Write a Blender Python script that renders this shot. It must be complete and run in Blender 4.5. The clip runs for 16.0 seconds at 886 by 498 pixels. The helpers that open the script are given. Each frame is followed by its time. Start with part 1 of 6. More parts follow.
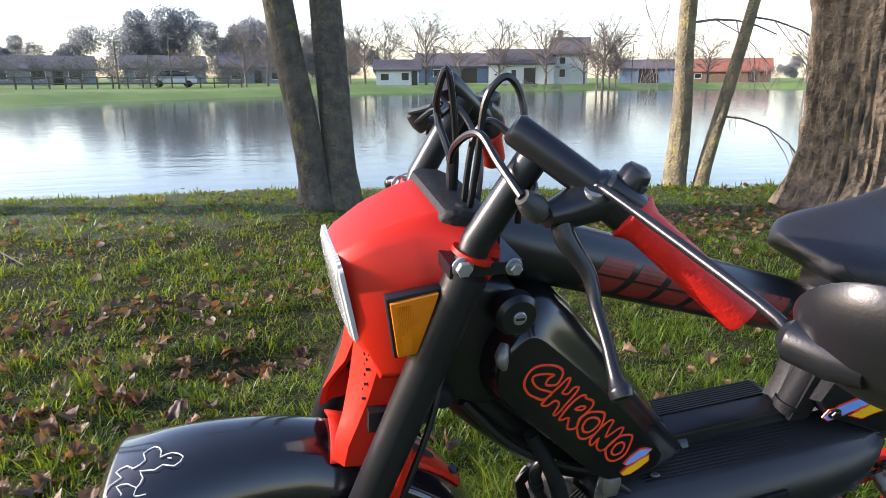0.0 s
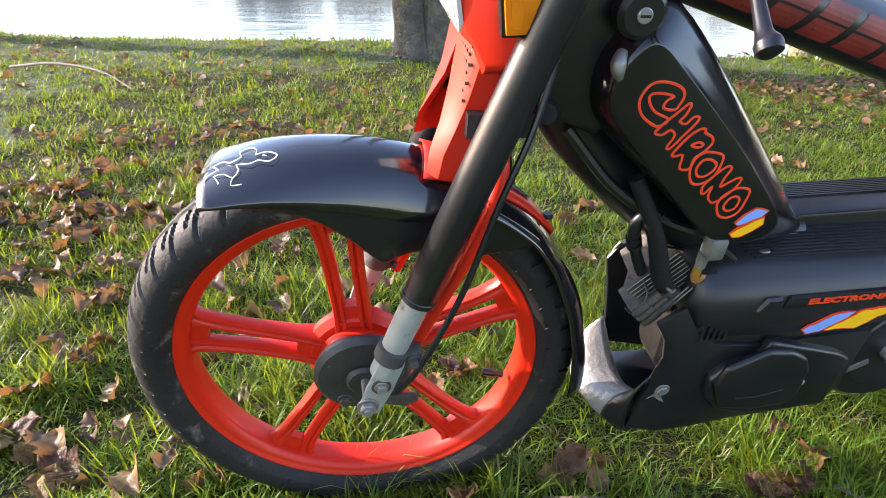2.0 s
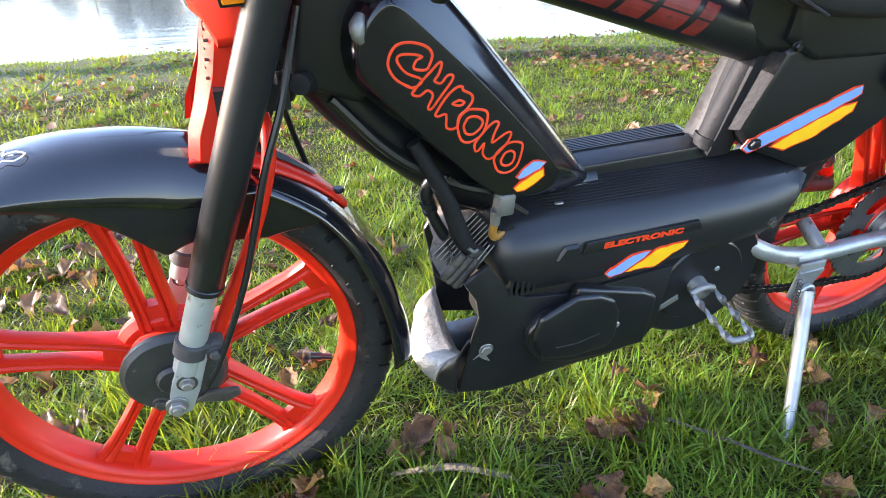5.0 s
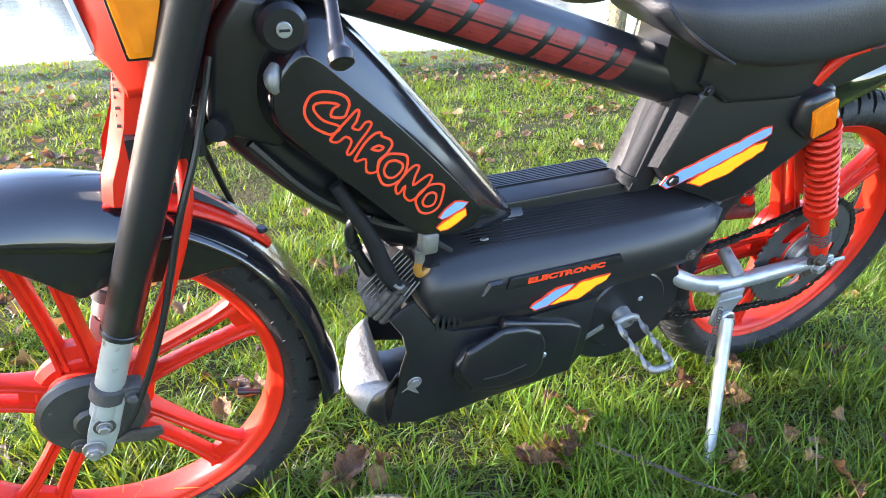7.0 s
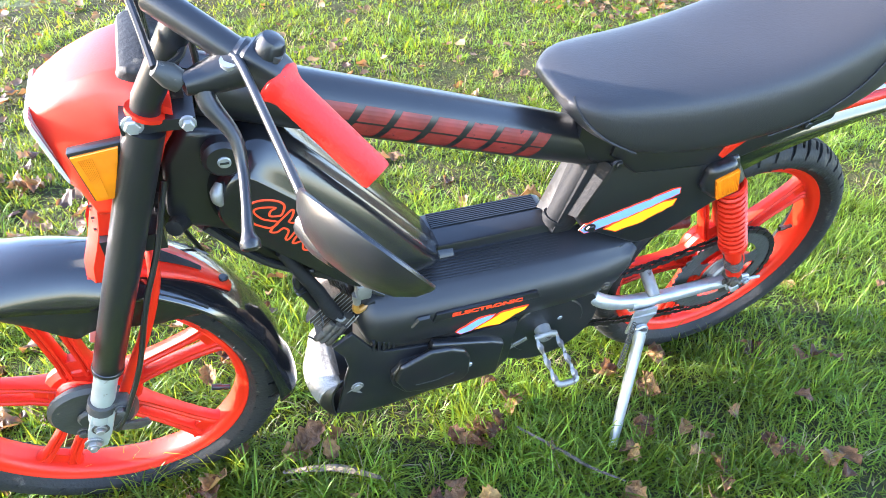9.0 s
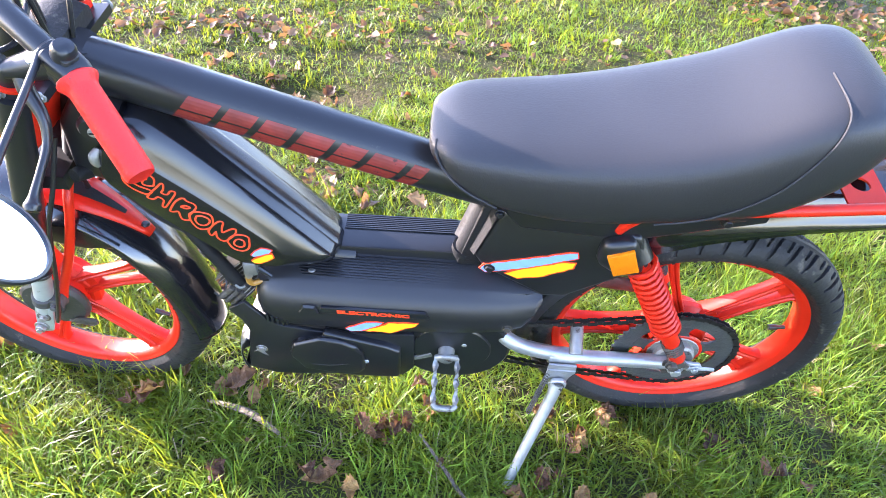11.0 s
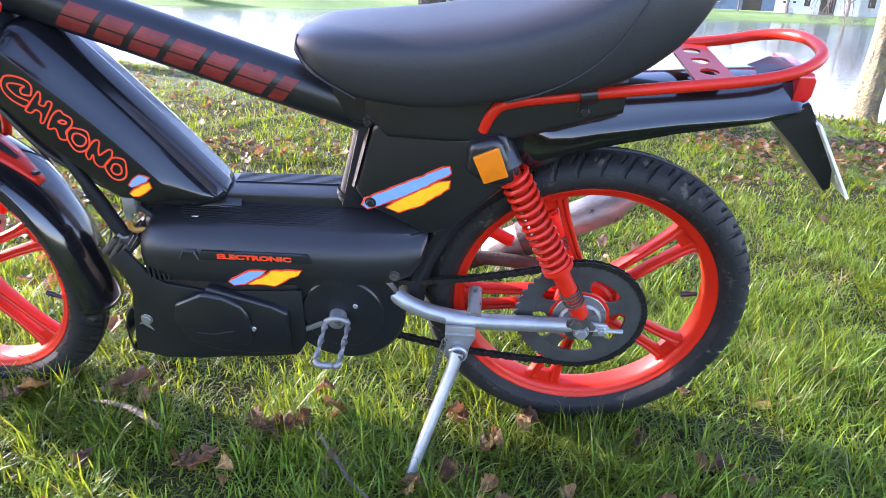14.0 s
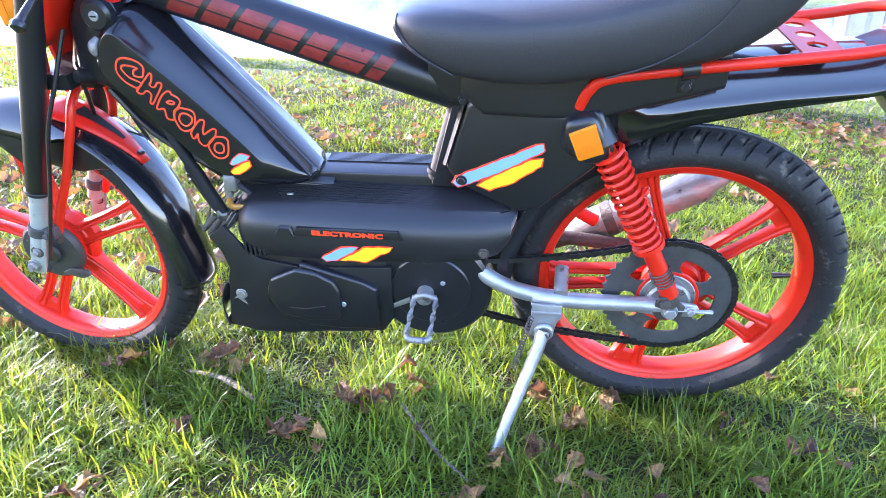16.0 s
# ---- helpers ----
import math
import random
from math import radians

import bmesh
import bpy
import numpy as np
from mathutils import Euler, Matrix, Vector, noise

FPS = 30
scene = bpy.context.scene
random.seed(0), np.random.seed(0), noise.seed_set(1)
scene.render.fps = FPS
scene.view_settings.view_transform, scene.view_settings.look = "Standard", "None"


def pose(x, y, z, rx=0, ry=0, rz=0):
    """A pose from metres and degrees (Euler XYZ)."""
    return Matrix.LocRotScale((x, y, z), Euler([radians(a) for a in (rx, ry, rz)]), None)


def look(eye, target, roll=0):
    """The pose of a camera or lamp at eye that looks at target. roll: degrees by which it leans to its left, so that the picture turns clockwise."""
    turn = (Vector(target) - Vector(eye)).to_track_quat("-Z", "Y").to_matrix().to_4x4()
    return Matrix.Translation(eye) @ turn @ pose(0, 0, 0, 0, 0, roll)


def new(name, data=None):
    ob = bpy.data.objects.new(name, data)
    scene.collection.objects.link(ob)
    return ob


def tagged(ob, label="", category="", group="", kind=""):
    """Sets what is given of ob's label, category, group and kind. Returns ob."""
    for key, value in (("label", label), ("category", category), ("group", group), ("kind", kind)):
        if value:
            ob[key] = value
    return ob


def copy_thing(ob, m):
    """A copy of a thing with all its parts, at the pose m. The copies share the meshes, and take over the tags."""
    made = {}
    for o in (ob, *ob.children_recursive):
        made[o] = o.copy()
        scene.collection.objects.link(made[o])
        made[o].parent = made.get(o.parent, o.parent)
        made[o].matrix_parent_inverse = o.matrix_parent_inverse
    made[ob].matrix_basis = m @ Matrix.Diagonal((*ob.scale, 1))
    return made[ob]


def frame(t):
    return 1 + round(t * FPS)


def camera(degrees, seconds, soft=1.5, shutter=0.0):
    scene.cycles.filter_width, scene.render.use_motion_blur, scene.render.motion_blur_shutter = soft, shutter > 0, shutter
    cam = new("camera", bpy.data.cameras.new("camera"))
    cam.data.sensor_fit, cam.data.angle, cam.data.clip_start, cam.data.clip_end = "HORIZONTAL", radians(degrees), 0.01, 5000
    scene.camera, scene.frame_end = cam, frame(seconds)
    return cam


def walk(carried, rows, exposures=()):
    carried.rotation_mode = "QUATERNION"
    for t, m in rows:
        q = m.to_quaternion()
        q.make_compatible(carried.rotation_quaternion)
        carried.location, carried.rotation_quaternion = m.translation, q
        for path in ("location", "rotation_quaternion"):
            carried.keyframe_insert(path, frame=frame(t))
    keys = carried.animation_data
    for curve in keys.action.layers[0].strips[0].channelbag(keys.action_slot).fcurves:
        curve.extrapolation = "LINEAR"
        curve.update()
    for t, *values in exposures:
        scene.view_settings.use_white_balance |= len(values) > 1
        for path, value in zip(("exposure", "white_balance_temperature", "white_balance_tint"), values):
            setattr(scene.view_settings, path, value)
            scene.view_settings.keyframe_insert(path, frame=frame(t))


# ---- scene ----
cam = camera(68.1, 16.0, soft=0.55)
PATH = [
    (0, (-0.023, -0.626, 0.909), (0.602, 1.207, 0.408), -0.1),
    (0.5, (-0.035, -0.659, 0.845), (0.453, 1.216, 0.348), 0.4),
    (1, (-0.034, -0.653, 0.792), (0.390, 1.180, 0.116), 1.8),
    (1.5, (-0.036, -0.640, 0.764), (0.347, 1.167, -0.003), 1.5),
    (2, (-0.038, -0.636, 0.735), (0.309, 1.146, -0.104), 1.5),
    (2.5, (-0.033, -0.640, 0.715), (0.287, 1.131, -0.157), 1.0),
    (3, (-0.019, -0.650, 0.698), (0.314, 1.118, -0.175), 0.1),
    (3.5, (0.006, -0.655, 0.700), (0.393, 1.104, -0.170), -0.4),
    (4, (0.032, -0.667, 0.688), (0.527, 1.080, -0.150), -0.8),
    (4.5, (0.062, -0.676, 0.692), (0.643, 1.046, -0.144), -0.8),
    (5, (0.093, -0.684, 0.708), (0.678, 1.034, -0.132), -2.0),
    (5.2, (0.089, -0.674, 0.717), (0.712, 1.029, -0.126), -0.7),
    (7.3, (0.159, -0.704, 0.747), (0.868, 0.974, -0.079), -0.5),
    (7.5, (0.173, -0.710, 0.743), (0.823, 0.990, -0.086), -1.4),
    (8, (0.162, -0.688, 0.756), (0.830, 0.982, -0.120), -2.8),
    (8.5, (0.197, -0.707, 0.903), (0.835, 0.819, -0.221), -1.9),
    (8.7, (0.209, -0.730, 0.956), (0.853, 0.786, -0.178), -0.1),
    (10.8, (0.644, -0.794, 1.108), (0.683, 0.755, -0.156), 4.9),
    (11, (0.698, -0.808, 1.110), (0.689, 0.762, -0.129), 4.0),
    (11.5, (0.759, -0.814, 1.067), (0.729, 0.855, -0.034), 1.9),
    (12, (0.874, -0.873, 0.963), (0.933, 0.906, 0.050), 4.8),
    (12.5, (0.926, -0.914, 0.832), (0.953, 0.947, 0.101), 3.7),
    (13, (0.934, -0.943, 0.804), (0.906, 0.927, 0.096), 2.9),
    (13.5, (0.931, -0.965, 0.786), (0.886, 0.909, 0.089), 1.4),
    (14, (0.924, -0.980, 0.758), (0.846, 0.883, 0.033), 2.5),
    (14.5, (0.920, -0.988, 0.745), (0.811, 0.864, -0.002), 3.0),
    (15, (0.897, -0.998, 0.745), (0.685, 0.838, -0.018), 2.6),
    (15.5, (0.856, -1.007, 0.742), (0.634, 0.823, -0.032), 1.6),
    (16, (0.861, -1.004, 0.744), (0.639, 0.833, -0.017), 1.3),
]
# --- path end
EXPOSURE = [(0, 1.44, 6450, 23), (0.4, 0.93, 6450, 23), (1, 1.34, 6400, 23), (2, 2.30, 6750, 23), (3, 2.58, 6700, 24), (5, 2.83, 6400, 22), (7.5, 3.26, 6200, 20), (8.6, 3.6, 6150, 18), (10.8, 3.58, 6250, 27), (11.5, 3.7, 6300, 31), (12, 3.46, 6200, 33), (12.5, 2.6, 6100, 33), (13.5, 2.48, 6050, 33), (14, 2.86, 6050, 33), (14.6, 3.25, 5800, 29), (16, 3.49, 5700, 30)]
walk(cam, [(t, look(e, g, r)) for t, e, g, r in PATH], EXPOSURE)

# ---------------------------------------------------------------- light
SUN_AZ, SUN_EL = 70.0, 19.0          # degrees from +y towards -x, and above the horizon
world = bpy.data.worlds.new("sky")
scene.world = world
world.use_nodes = True
wn = world.node_tree.nodes
sky = wn.new("ShaderNodeTexSky")
sky.sky_type, sky.sun_disc = "NISHITA", False
sky.sun_elevation, sky.sun_rotation = radians(SUN_EL), radians(-SUN_AZ)
sky.air_density, sky.dust_density, sky.ozone_density = 1.0, 0.8, 1.5
wn["Background"].inputs["Strength"].default_value = 0.15
world.node_tree.links.new(sky.outputs[0], wn["Background"].inputs["Color"])
sun_dir = Vector((-math.sin(radians(SUN_AZ)) * math.cos(radians(SUN_EL)), math.cos(radians(SUN_AZ)) * math.cos(radians(SUN_EL)), math.sin(radians(SUN_EL))))
sun = new("sun", bpy.data.lights.new("sun", "SUN"))
sun.data.energy, sun.data.angle, sun.data.color = 3.2, radians(0.8), (1.0, 0.93, 0.82)
sun.matrix_world = look(sun_dir * 50, (0, 0, 0))


# ---------------------------------------------------------------- materials
def material(name, base, rough=0.5, metal=0.0, vary=0.0, scale=20.0, other=None, bump=0.0, bump_scale=200.0,
             per_object=0.0, per_island=0.0, coat=0.0, spec=0.5, wear=None, wear_scale=35.0, wear_amount=0.0):
    """A surface: base colour with large and small variation, fine relief, and worn spots of another colour."""
    m = bpy.data.materials.new(name)
    m.use_nodes = True
    n, l = m.node_tree.nodes, m.node_tree.links
    b = n["Principled BSDF"]
    b.inputs["Roughness"].default_value, b.inputs["Metallic"].default_value = rough, metal
    b.inputs["Coat Weight"].default_value, b.inputs["Specular IOR Level"].default_value = coat, spec
    b.inputs["Coat Roughness"].default_value = 0.08
    tc = n.new("ShaderNodeTexCoord")
    other = other or tuple(c * (1 - vary) for c in base)
    big = n.new("ShaderNodeTexNoise")
    big.inputs["Scale"].default_value, big.inputs["Detail"].default_value = scale, 6
    l.new(tc.outputs["Object"], big.inputs["Vector"])
    ramp = n.new("ShaderNodeValToRGB")
    ramp.color_ramp.elements[0].position, ramp.color_ramp.elements[1].position = 0.32, 0.68
    ramp.color_ramp.elements[0].color, ramp.color_ramp.elements[1].color = (*other, 1), (*base, 1)
    l.new(big.outputs["Fac"], ramp.inputs[0])
    colour = ramp.outputs[0]
    if wear:
        spots = n.new("ShaderNodeTexNoise")
        spots.inputs["Scale"].default_value, spots.inputs["Detail"].default_value = wear_scale, 9
        spots.inputs["Roughness"].default_value = 0.7
        l.new(tc.outputs["Object"], spots.inputs["Vector"])
        cut = n.new("ShaderNodeMapRange")
        cut.inputs["From Min"].default_value, cut.inputs["From Max"].default_value = 0.72 - wear_amount, 0.80 - wear_amount
        l.new(spots.outputs["Fac"], cut.inputs["Value"])
        mix = n.new("ShaderNodeMix")
        mix.data_type = "RGBA"
        l.new(cut.outputs[0], mix.inputs["Factor"])
        l.new(colour, mix.inputs["A"])
        mix.inputs["B"].default_value = (*wear, 1)
        colour = mix.outputs["Result"]
        rr = n.new("ShaderNodeMapRange")
        rr.inputs["To Min"].default_value, rr.inputs["To Max"].default_value = rough, min(1.0, rough + 0.35)
        l.new(cut.outputs[0], rr.inputs["Value"])
        l.new(rr.outputs[0], b.inputs["Roughness"])
    if per_object or per_island:
        src = n.new("ShaderNodeObjectInfo") if per_object else n.new("ShaderNodeNewGeometry")
        amount = per_object or per_island
        mr = n.new("ShaderNodeMapRange")
        mr.inputs["To Min"].default_value, mr.inputs["To Max"].default_value = 1 - amount, 1 + amount
        l.new(src.outputs["Random" if per_object else "Random Per Island"], mr.inputs["Value"])
        hsv = n.new("ShaderNodeHueSaturation")
        l.new(mr.outputs[0], hsv.inputs["Value"])
        hue = n.new("ShaderNodeMapRange")
        hue.inputs["To Min"].default_value, hue.inputs["To Max"].default_value = 0.5 - 0.03 * amount, 0.5 + 0.03 * amount
        l.new(src.outputs["Random" if per_object else "Random Per Island"], hue.inputs["Value"])
        l.new(hue.outputs[0], hsv.inputs["Hue"])
        l.new(colour, hsv.inputs["Color"])
        colour = hsv.outputs[0]
    l.new(colour, b.inputs["Base Color"])
    if bump:
        fine = n.new("ShaderNodeTexNoise")
        fine.inputs["Scale"].default_value, fine.inputs["Detail"].default_value = bump_scale, 5
        l.new(tc.outputs["Object"], fine.inputs["Vector"])
        bp = n.new("ShaderNodeBump")
        bp.inputs["Strength"].default_value, bp.inputs["Distance"].default_value = bump, 1.2 / bump_scale
        l.new(fine.outputs["Fac"], bp.inputs["Height"])
        l.new(bp.outputs[0], b.inputs["Normal"])
    return m


def leafy(m, amount=0.35, colour=(0.25, 0.4, 0.05)):
    """Let light through a thin leaf or blade."""
    n, l = m.node_tree.nodes, m.node_tree.links
    t = n.new("ShaderNodeBsdfTranslucent")
    src = n["Principled BSDF"].inputs["Base Color"].links[0].from_socket
    bright = n.new("ShaderNodeMix")
    bright.data_type = "RGBA"
    bright.inputs["Factor"].default_value = 0.6
    l.new(src, bright.inputs["A"])
    bright.inputs["B"].default_value = (*colour, 1)
    l.new(bright.outputs["Result"], t.inputs["Color"])
    mix = n.new("ShaderNodeMixShader")
    mix.inputs[0].default_value = amount
    l.new(n["Principled BSDF"].outputs[0], mix.inputs[1])
    l.new(t.outputs[0], mix.inputs[2])
    l.new(mix.outputs[0], n["Material Output"].inputs["Surface"])
    return m


M = {}
M["soil"] = material("grassy_soil", (0.030, 0.036, 0.010), 0.95, vary=0.5, scale=5.0, other=(0.042, 0.034, 0.016), bump=0.8, bump_scale=60, spec=0.1)
M["turf"] = material("turf_soil", (0.043, 0.068, 0.010), 0.95, vary=0.5, scale=1.5, other=(0.048, 0.043, 0.013), bump=0.8, bump_scale=40)
M["grass"] = leafy(material("grass_blades", (0.098, 0.160, 0.016), 0.42, scale=2.2, other=(0.050, 0.086, 0.010), per_island=0.85, spec=0.22), 0.38, (0.50, 0.58, 0.016))
M["straw"] = leafy(material("dry_grass", (0.26, 0.20, 0.10), 0.6, scale=2.2, other=(0.22, 0.17, 0.08), per_island=0.4), 0.3, (0.5, 0.4, 0.15))
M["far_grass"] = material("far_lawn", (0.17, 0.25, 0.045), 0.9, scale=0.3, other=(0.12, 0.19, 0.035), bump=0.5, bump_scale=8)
M["leaf"] = leafy(material("dry_leaf", (0.19, 0.095, 0.036), 0.5, scale=40, other=(0.085, 0.048, 0.024), per_object=0.75, bump=0.5, bump_scale=90, spec=0.3), 0.2, (0.45, 0.19, 0.05))
M["leaf_b"] = leafy(material("dry_leaf_scatter", (0.150, 0.078, 0.032), 0.55, scale=12, other=(0.075, 0.044, 0.024), per_island=0.7), 0.25, (0.45, 0.2, 0.06))
M["bark"] = material("grey_bark", (0.13, 0.115, 0.085), 0.9, scale=14, other=(0.06, 0.052, 0.04), bump=1.0, bump_scale=45, wear=(0.15, 0.15, 0.04), wear_scale=9, wear_amount=0.14)
M["moss_bark"] = material("mossy_bark", (0.26, 0.225, 0.13), 0.9, scale=9, other=(0.13, 0.11, 0.07), bump=1.0, bump_scale=45, wear=(0.28, 0.26, 0.08), wear_scale=9, wear_amount=0.16)
M["brown_bark"] = material("ridged_brown_bark", (0.17, 0.13, 0.085), 0.92, scale=10, other=(0.055, 0.044, 0.032), bump=1.0, bump_scale=30, wear=(0.16, 0.15, 0.05), wear_scale=8, wear_amount=0.12)
M["red"] = material("red_paint", (0.58, 0.018, 0.004), 0.42, vary=0.14, scale=12, bump=0.03, bump_scale=300, coat=0.08, spec=0.32, wear=(0.35, 0.03, 0.02), wear_scale=60, wear_amount=0.0)
M["grip"] = material("red_rubber", (0.62, 0.016, 0.010), 0.5, vary=0.15, scale=30, bump=0.25, bump_scale=320, spec=0.4)
M["black"] = material("black_plastic", (0.012, 0.0125, 0.015), 0.31, vary=0.3, scale=9, bump=0.06, bump_scale=500, wear=(0.05, 0.047, 0.043), wear_scale=28, wear_amount=0.05)
M["gloss"] = material("black_gloss_paint", (0.008, 0.008, 0.010), 0.16, vary=0.3, scale=7, coat=0.7, wear=(0.05, 0.045, 0.04), wear_scale=26, wear_amount=0.03)
M["satin"] = material("satin_black_plastic", (0.013, 0.0135, 0.016), 0.40, vary=0.25, scale=7, bump=0.08, bump_scale=600, wear=(0.045, 0.043, 0.040), wear_scale=30, wear_amount=0.04)
M["matt"] = material("matt_black", (0.014, 0.014, 0.015), 0.62, vary=0.3, scale=14, bump=0.15, bump_scale=200, spec=0.22, wear=(0.05, 0.047, 0.043), wear_scale=30, wear_amount=0.10)
M["tank"] = material("black_tank_paint", (0.009, 0.009, 0.011), 0.17, vary=0.3, scale=7, coat=0.2, spec=0.4, wear=(0.045, 0.04, 0.036), wear_scale=26, wear_amount=0.05)
M["rubber"] = material("tyre_rubber", (0.016, 0.016, 0.016), 0.62, spec=0.3, vary=0.3, scale=18, bump=0.2, bump_scale=180, wear=(0.085, 0.078, 0.065), wear_scale=30, wear_amount=0.13)
M["vinyl"] = material("black_vinyl", (0.016, 0.016, 0.018), 0.44, vary=0.2, scale=8, bump=0.16, bump_scale=420, spec=0.45)
M["steel"] = material("galvanised_steel", (0.42, 0.43, 0.44), 0.40, 0.65, vary=0.3, scale=25, bump=0.1, bump_scale=200, wear=(0.20, 0.17, 0.14), wear_scale=50, wear_amount=0.08)
M["alloy"] = material("dull_alloy", (0.30, 0.295, 0.28), 0.5, 0.7, vary=0.35, scale=30, bump=0.15, bump_scale=150, wear=(0.08, 0.07, 0.06), wear_scale=45, wear_amount=0.14)
M["greasy"] = material("greasy_metal", (0.085, 0.074, 0.060), 0.65, 0.25, vary=0.5, scale=40, bump=0.3, bump_scale=150, wear=(0.09, 0.072, 0.055), wear_scale=40, wear_amount=0.14)
M["fin"] = material("oily_cast_fins", (0.085, 0.062, 0.045), 0.6, 0.3, vary=0.5, scale=60, bump=0.3, bump_scale=150, wear=(0.05, 0.04, 0.03), wear_scale=40, wear_amount=0.14)
M["drum"] = material("brake_grey", (0.050, 0.050, 0.047), 0.5, 0.3, vary=0.3, scale=30, bump=0.1, bump_scale=150, wear=(0.22, 0.19, 0.15), wear_scale=50, wear_amount=0.08)
M["pale"] = material("pale_grey_paint", (0.29, 0.31, 0.285), 0.42, 0.1, vary=0.25, scale=30, wear=(0.13, 0.10, 0.07), wear_scale=45, wear_amount=0.12)
M["worn"] = material("worn_steel", (0.060, 0.058, 0.056), 0.7, 0.0, vary=0.4, scale=30, bump=0.15, bump_scale=120, wear=(0.05, 0.045, 0.04), wear_scale=30, wear_amount=0.14)
M["scraped"] = material("scraped_metal", (0.30, 0.29, 0.27), 0.45, 0.5, vary=0.35, scale=22, bump=0.25, bump_scale=110, wear=(0.06, 0.052, 0.042), wear_scale=130, wear_amount=0.10)
M["amber"] = material("amber_plastic", (0.78, 0.21, 0.004), 0.22, vary=0.15, scale=60, coat=0.6)
M["yellow"] = material("yellow_decal", (0.95, 0.52, 0.01), 0.4, vary=0.1, scale=50)
M["blue"] = material("blue_decal", (0.20, 0.37, 0.85), 0.4, vary=0.1, scale=50)
M["orange"] = material("orange_red_decal", (0.85, 0.06, 0.015), 0.4, vary=0.12, scale=60)
M["dim_red"] = material("worn_red_print", (0.23, 0.022, 0.018), 0.5, vary=0.45, scale=30, wear=(0.02, 0.015, 0.015), wear_scale=60, wear_amount=0.12)
M["white"] = material("white_print", (0.80, 0.80, 0.78), 0.45, vary=0.1, scale=60)
M["mirror"] = material("mirror_glass", (0.9, 0.91, 0.92), 0.03, 1.0)
M["lens"] = material("headlamp_glass", (0.52, 0.54, 0.55), 0.15, vary=0.12, scale=30, coat=0.8)
n, l = M["lens"].node_tree.nodes, M["lens"].node_tree.links
tc, flute, fb = n.new("ShaderNodeTexCoord"), n.new("ShaderNodeTexWave"), n.new("ShaderNodeBump")
flute.bands_direction = "Y"
flute.inputs["Scale"].default_value = 60
fb.inputs["Strength"].default_value, fb.inputs["Distance"].default_value = 0.6, 0.003
l.new(tc.outputs["Object"], flute.inputs["Vector"]); l.new(flute.outputs["Fac"], fb.inputs["Height"]); l.new(fb.outputs[0], n["Principled BSDF"].inputs["Normal"])
M["tail"] = material("red_lens", (0.60, 0.012, 0.012), 0.18, vary=0.15, scale=60, coat=0.6)
M["sprocket"] = material("dull_sprocket_steel", (0.075, 0.076, 0.074), 0.45, 0.3, vary=0.3, scale=30, bump=0.15, bump_scale=150, wear=(0.05, 0.045, 0.04), wear_scale=30, wear_amount=0.12)
M["chain"] = material("oily_chain", (0.035, 0.032, 0.03), 0.45, 0.6, vary=0.4, scale=60)
M["dull"] = material("dull_grey_render", (0.30, 0.31, 0.32), 0.9, vary=0.2, scale=1.0)
M["wall"] = material("white_render", (0.72, 0.72, 0.70), 0.85, vary=0.12, scale=1.2)
M["slate"] = material("slate_roof", (0.13, 0.115, 0.12), 0.8, vary=0.25, scale=2.0)
M["clay"] = material("clay_tile_roof", (0.33, 0.12, 0.075), 0.85, vary=0.3, scale=2.0)
M["bluewall"] = material("blue_sheeting", (0.14, 0.20, 0.30), 0.7, vary=0.2, scale=1.5)
M["brick"] = material("brown_brick", (0.20, 0.125, 0.09), 0.9, vary=0.3, scale=3)
M["twig"] = material("bare_twigs", (0.22, 0.18, 0.155), 0.9, vary=0.3, scale=3)
# distance haze is put into this pale blue-grey base and its translucency
M["needles"] = leafy(material("haze_tinted_evergreen", (0.25, 0.27, 0.29), 0.95, vary=0.12, scale=1.0, spec=0.0), 0.6, (0.26, 0.28, 0.30))
# hedge grey is lifted to stand in for haze over the far bank
M["hedge"] = leafy(material("haze_lifted_hedge", (0.17, 0.175, 0.17), 0.95, vary=0.25, scale=1.0, spec=0.0), 0.4, (0.10, 0.105, 0.09))
M["dark"] = material("dark_glass", (0.02, 0.022, 0.025), 0.15)
M["wood"] = material("weathered_wood", (0.16, 0.12, 0.085), 0.85, vary=0.3, scale=10, bump=0.3)
water_mat = material("pond_water", (0.03, 0.04, 0.035), 0.10, spec=0.6)
M["water"] = water_mat
n, l = water_mat.node_tree.nodes, water_mat.node_tree.links
tc, wav, wb = n.new("ShaderNodeTexCoord"), n.new("ShaderNodeTexNoise"), n.new("ShaderNodeBump")
mp = n.new("ShaderNodeMapping")
mp.inputs["Scale"].default_value = (0.5, 1.6, 1.0)
wav.inputs["Scale"].default_value, wav.inputs["Detail"].default_value = 1.6, 4
l.new(tc.outputs["Object"], mp.inputs[0]); l.new(mp.outputs[0], wav.inputs["Vector"]); l.new(wav.outputs["Fac"], wb.inputs["Height"])
wb.inputs["Strength"].default_value, wb.inputs["Distance"].default_value = 0.12, 0.05
l.new(wb.outputs[0], n["Principled BSDF"].inputs["Normal"])


# ---------------------------------------------------------------- building helpers
def mesh_of(bm, name, mat, smooth=True):
    bmesh.ops.recalc_face_normals(bm, faces=bm.faces[:])
    me = bpy.data.meshes.new(name)
    bm.to_mesh(me)
    bm.free()
    me.materials.append(mat)
    if smooth:
        me.shade_smooth()
        me.set_sharp_from_angle(angle=radians(38))
    return me


def part(name, bm, mat, parent=None, label=""):
    """One mesh object, under a thing or a part."""
    ob = new(name, bm if isinstance(bm, bpy.types.Mesh) else mesh_of(bm, name, mat))
    ob.parent = parent
    return tagged(ob, label)


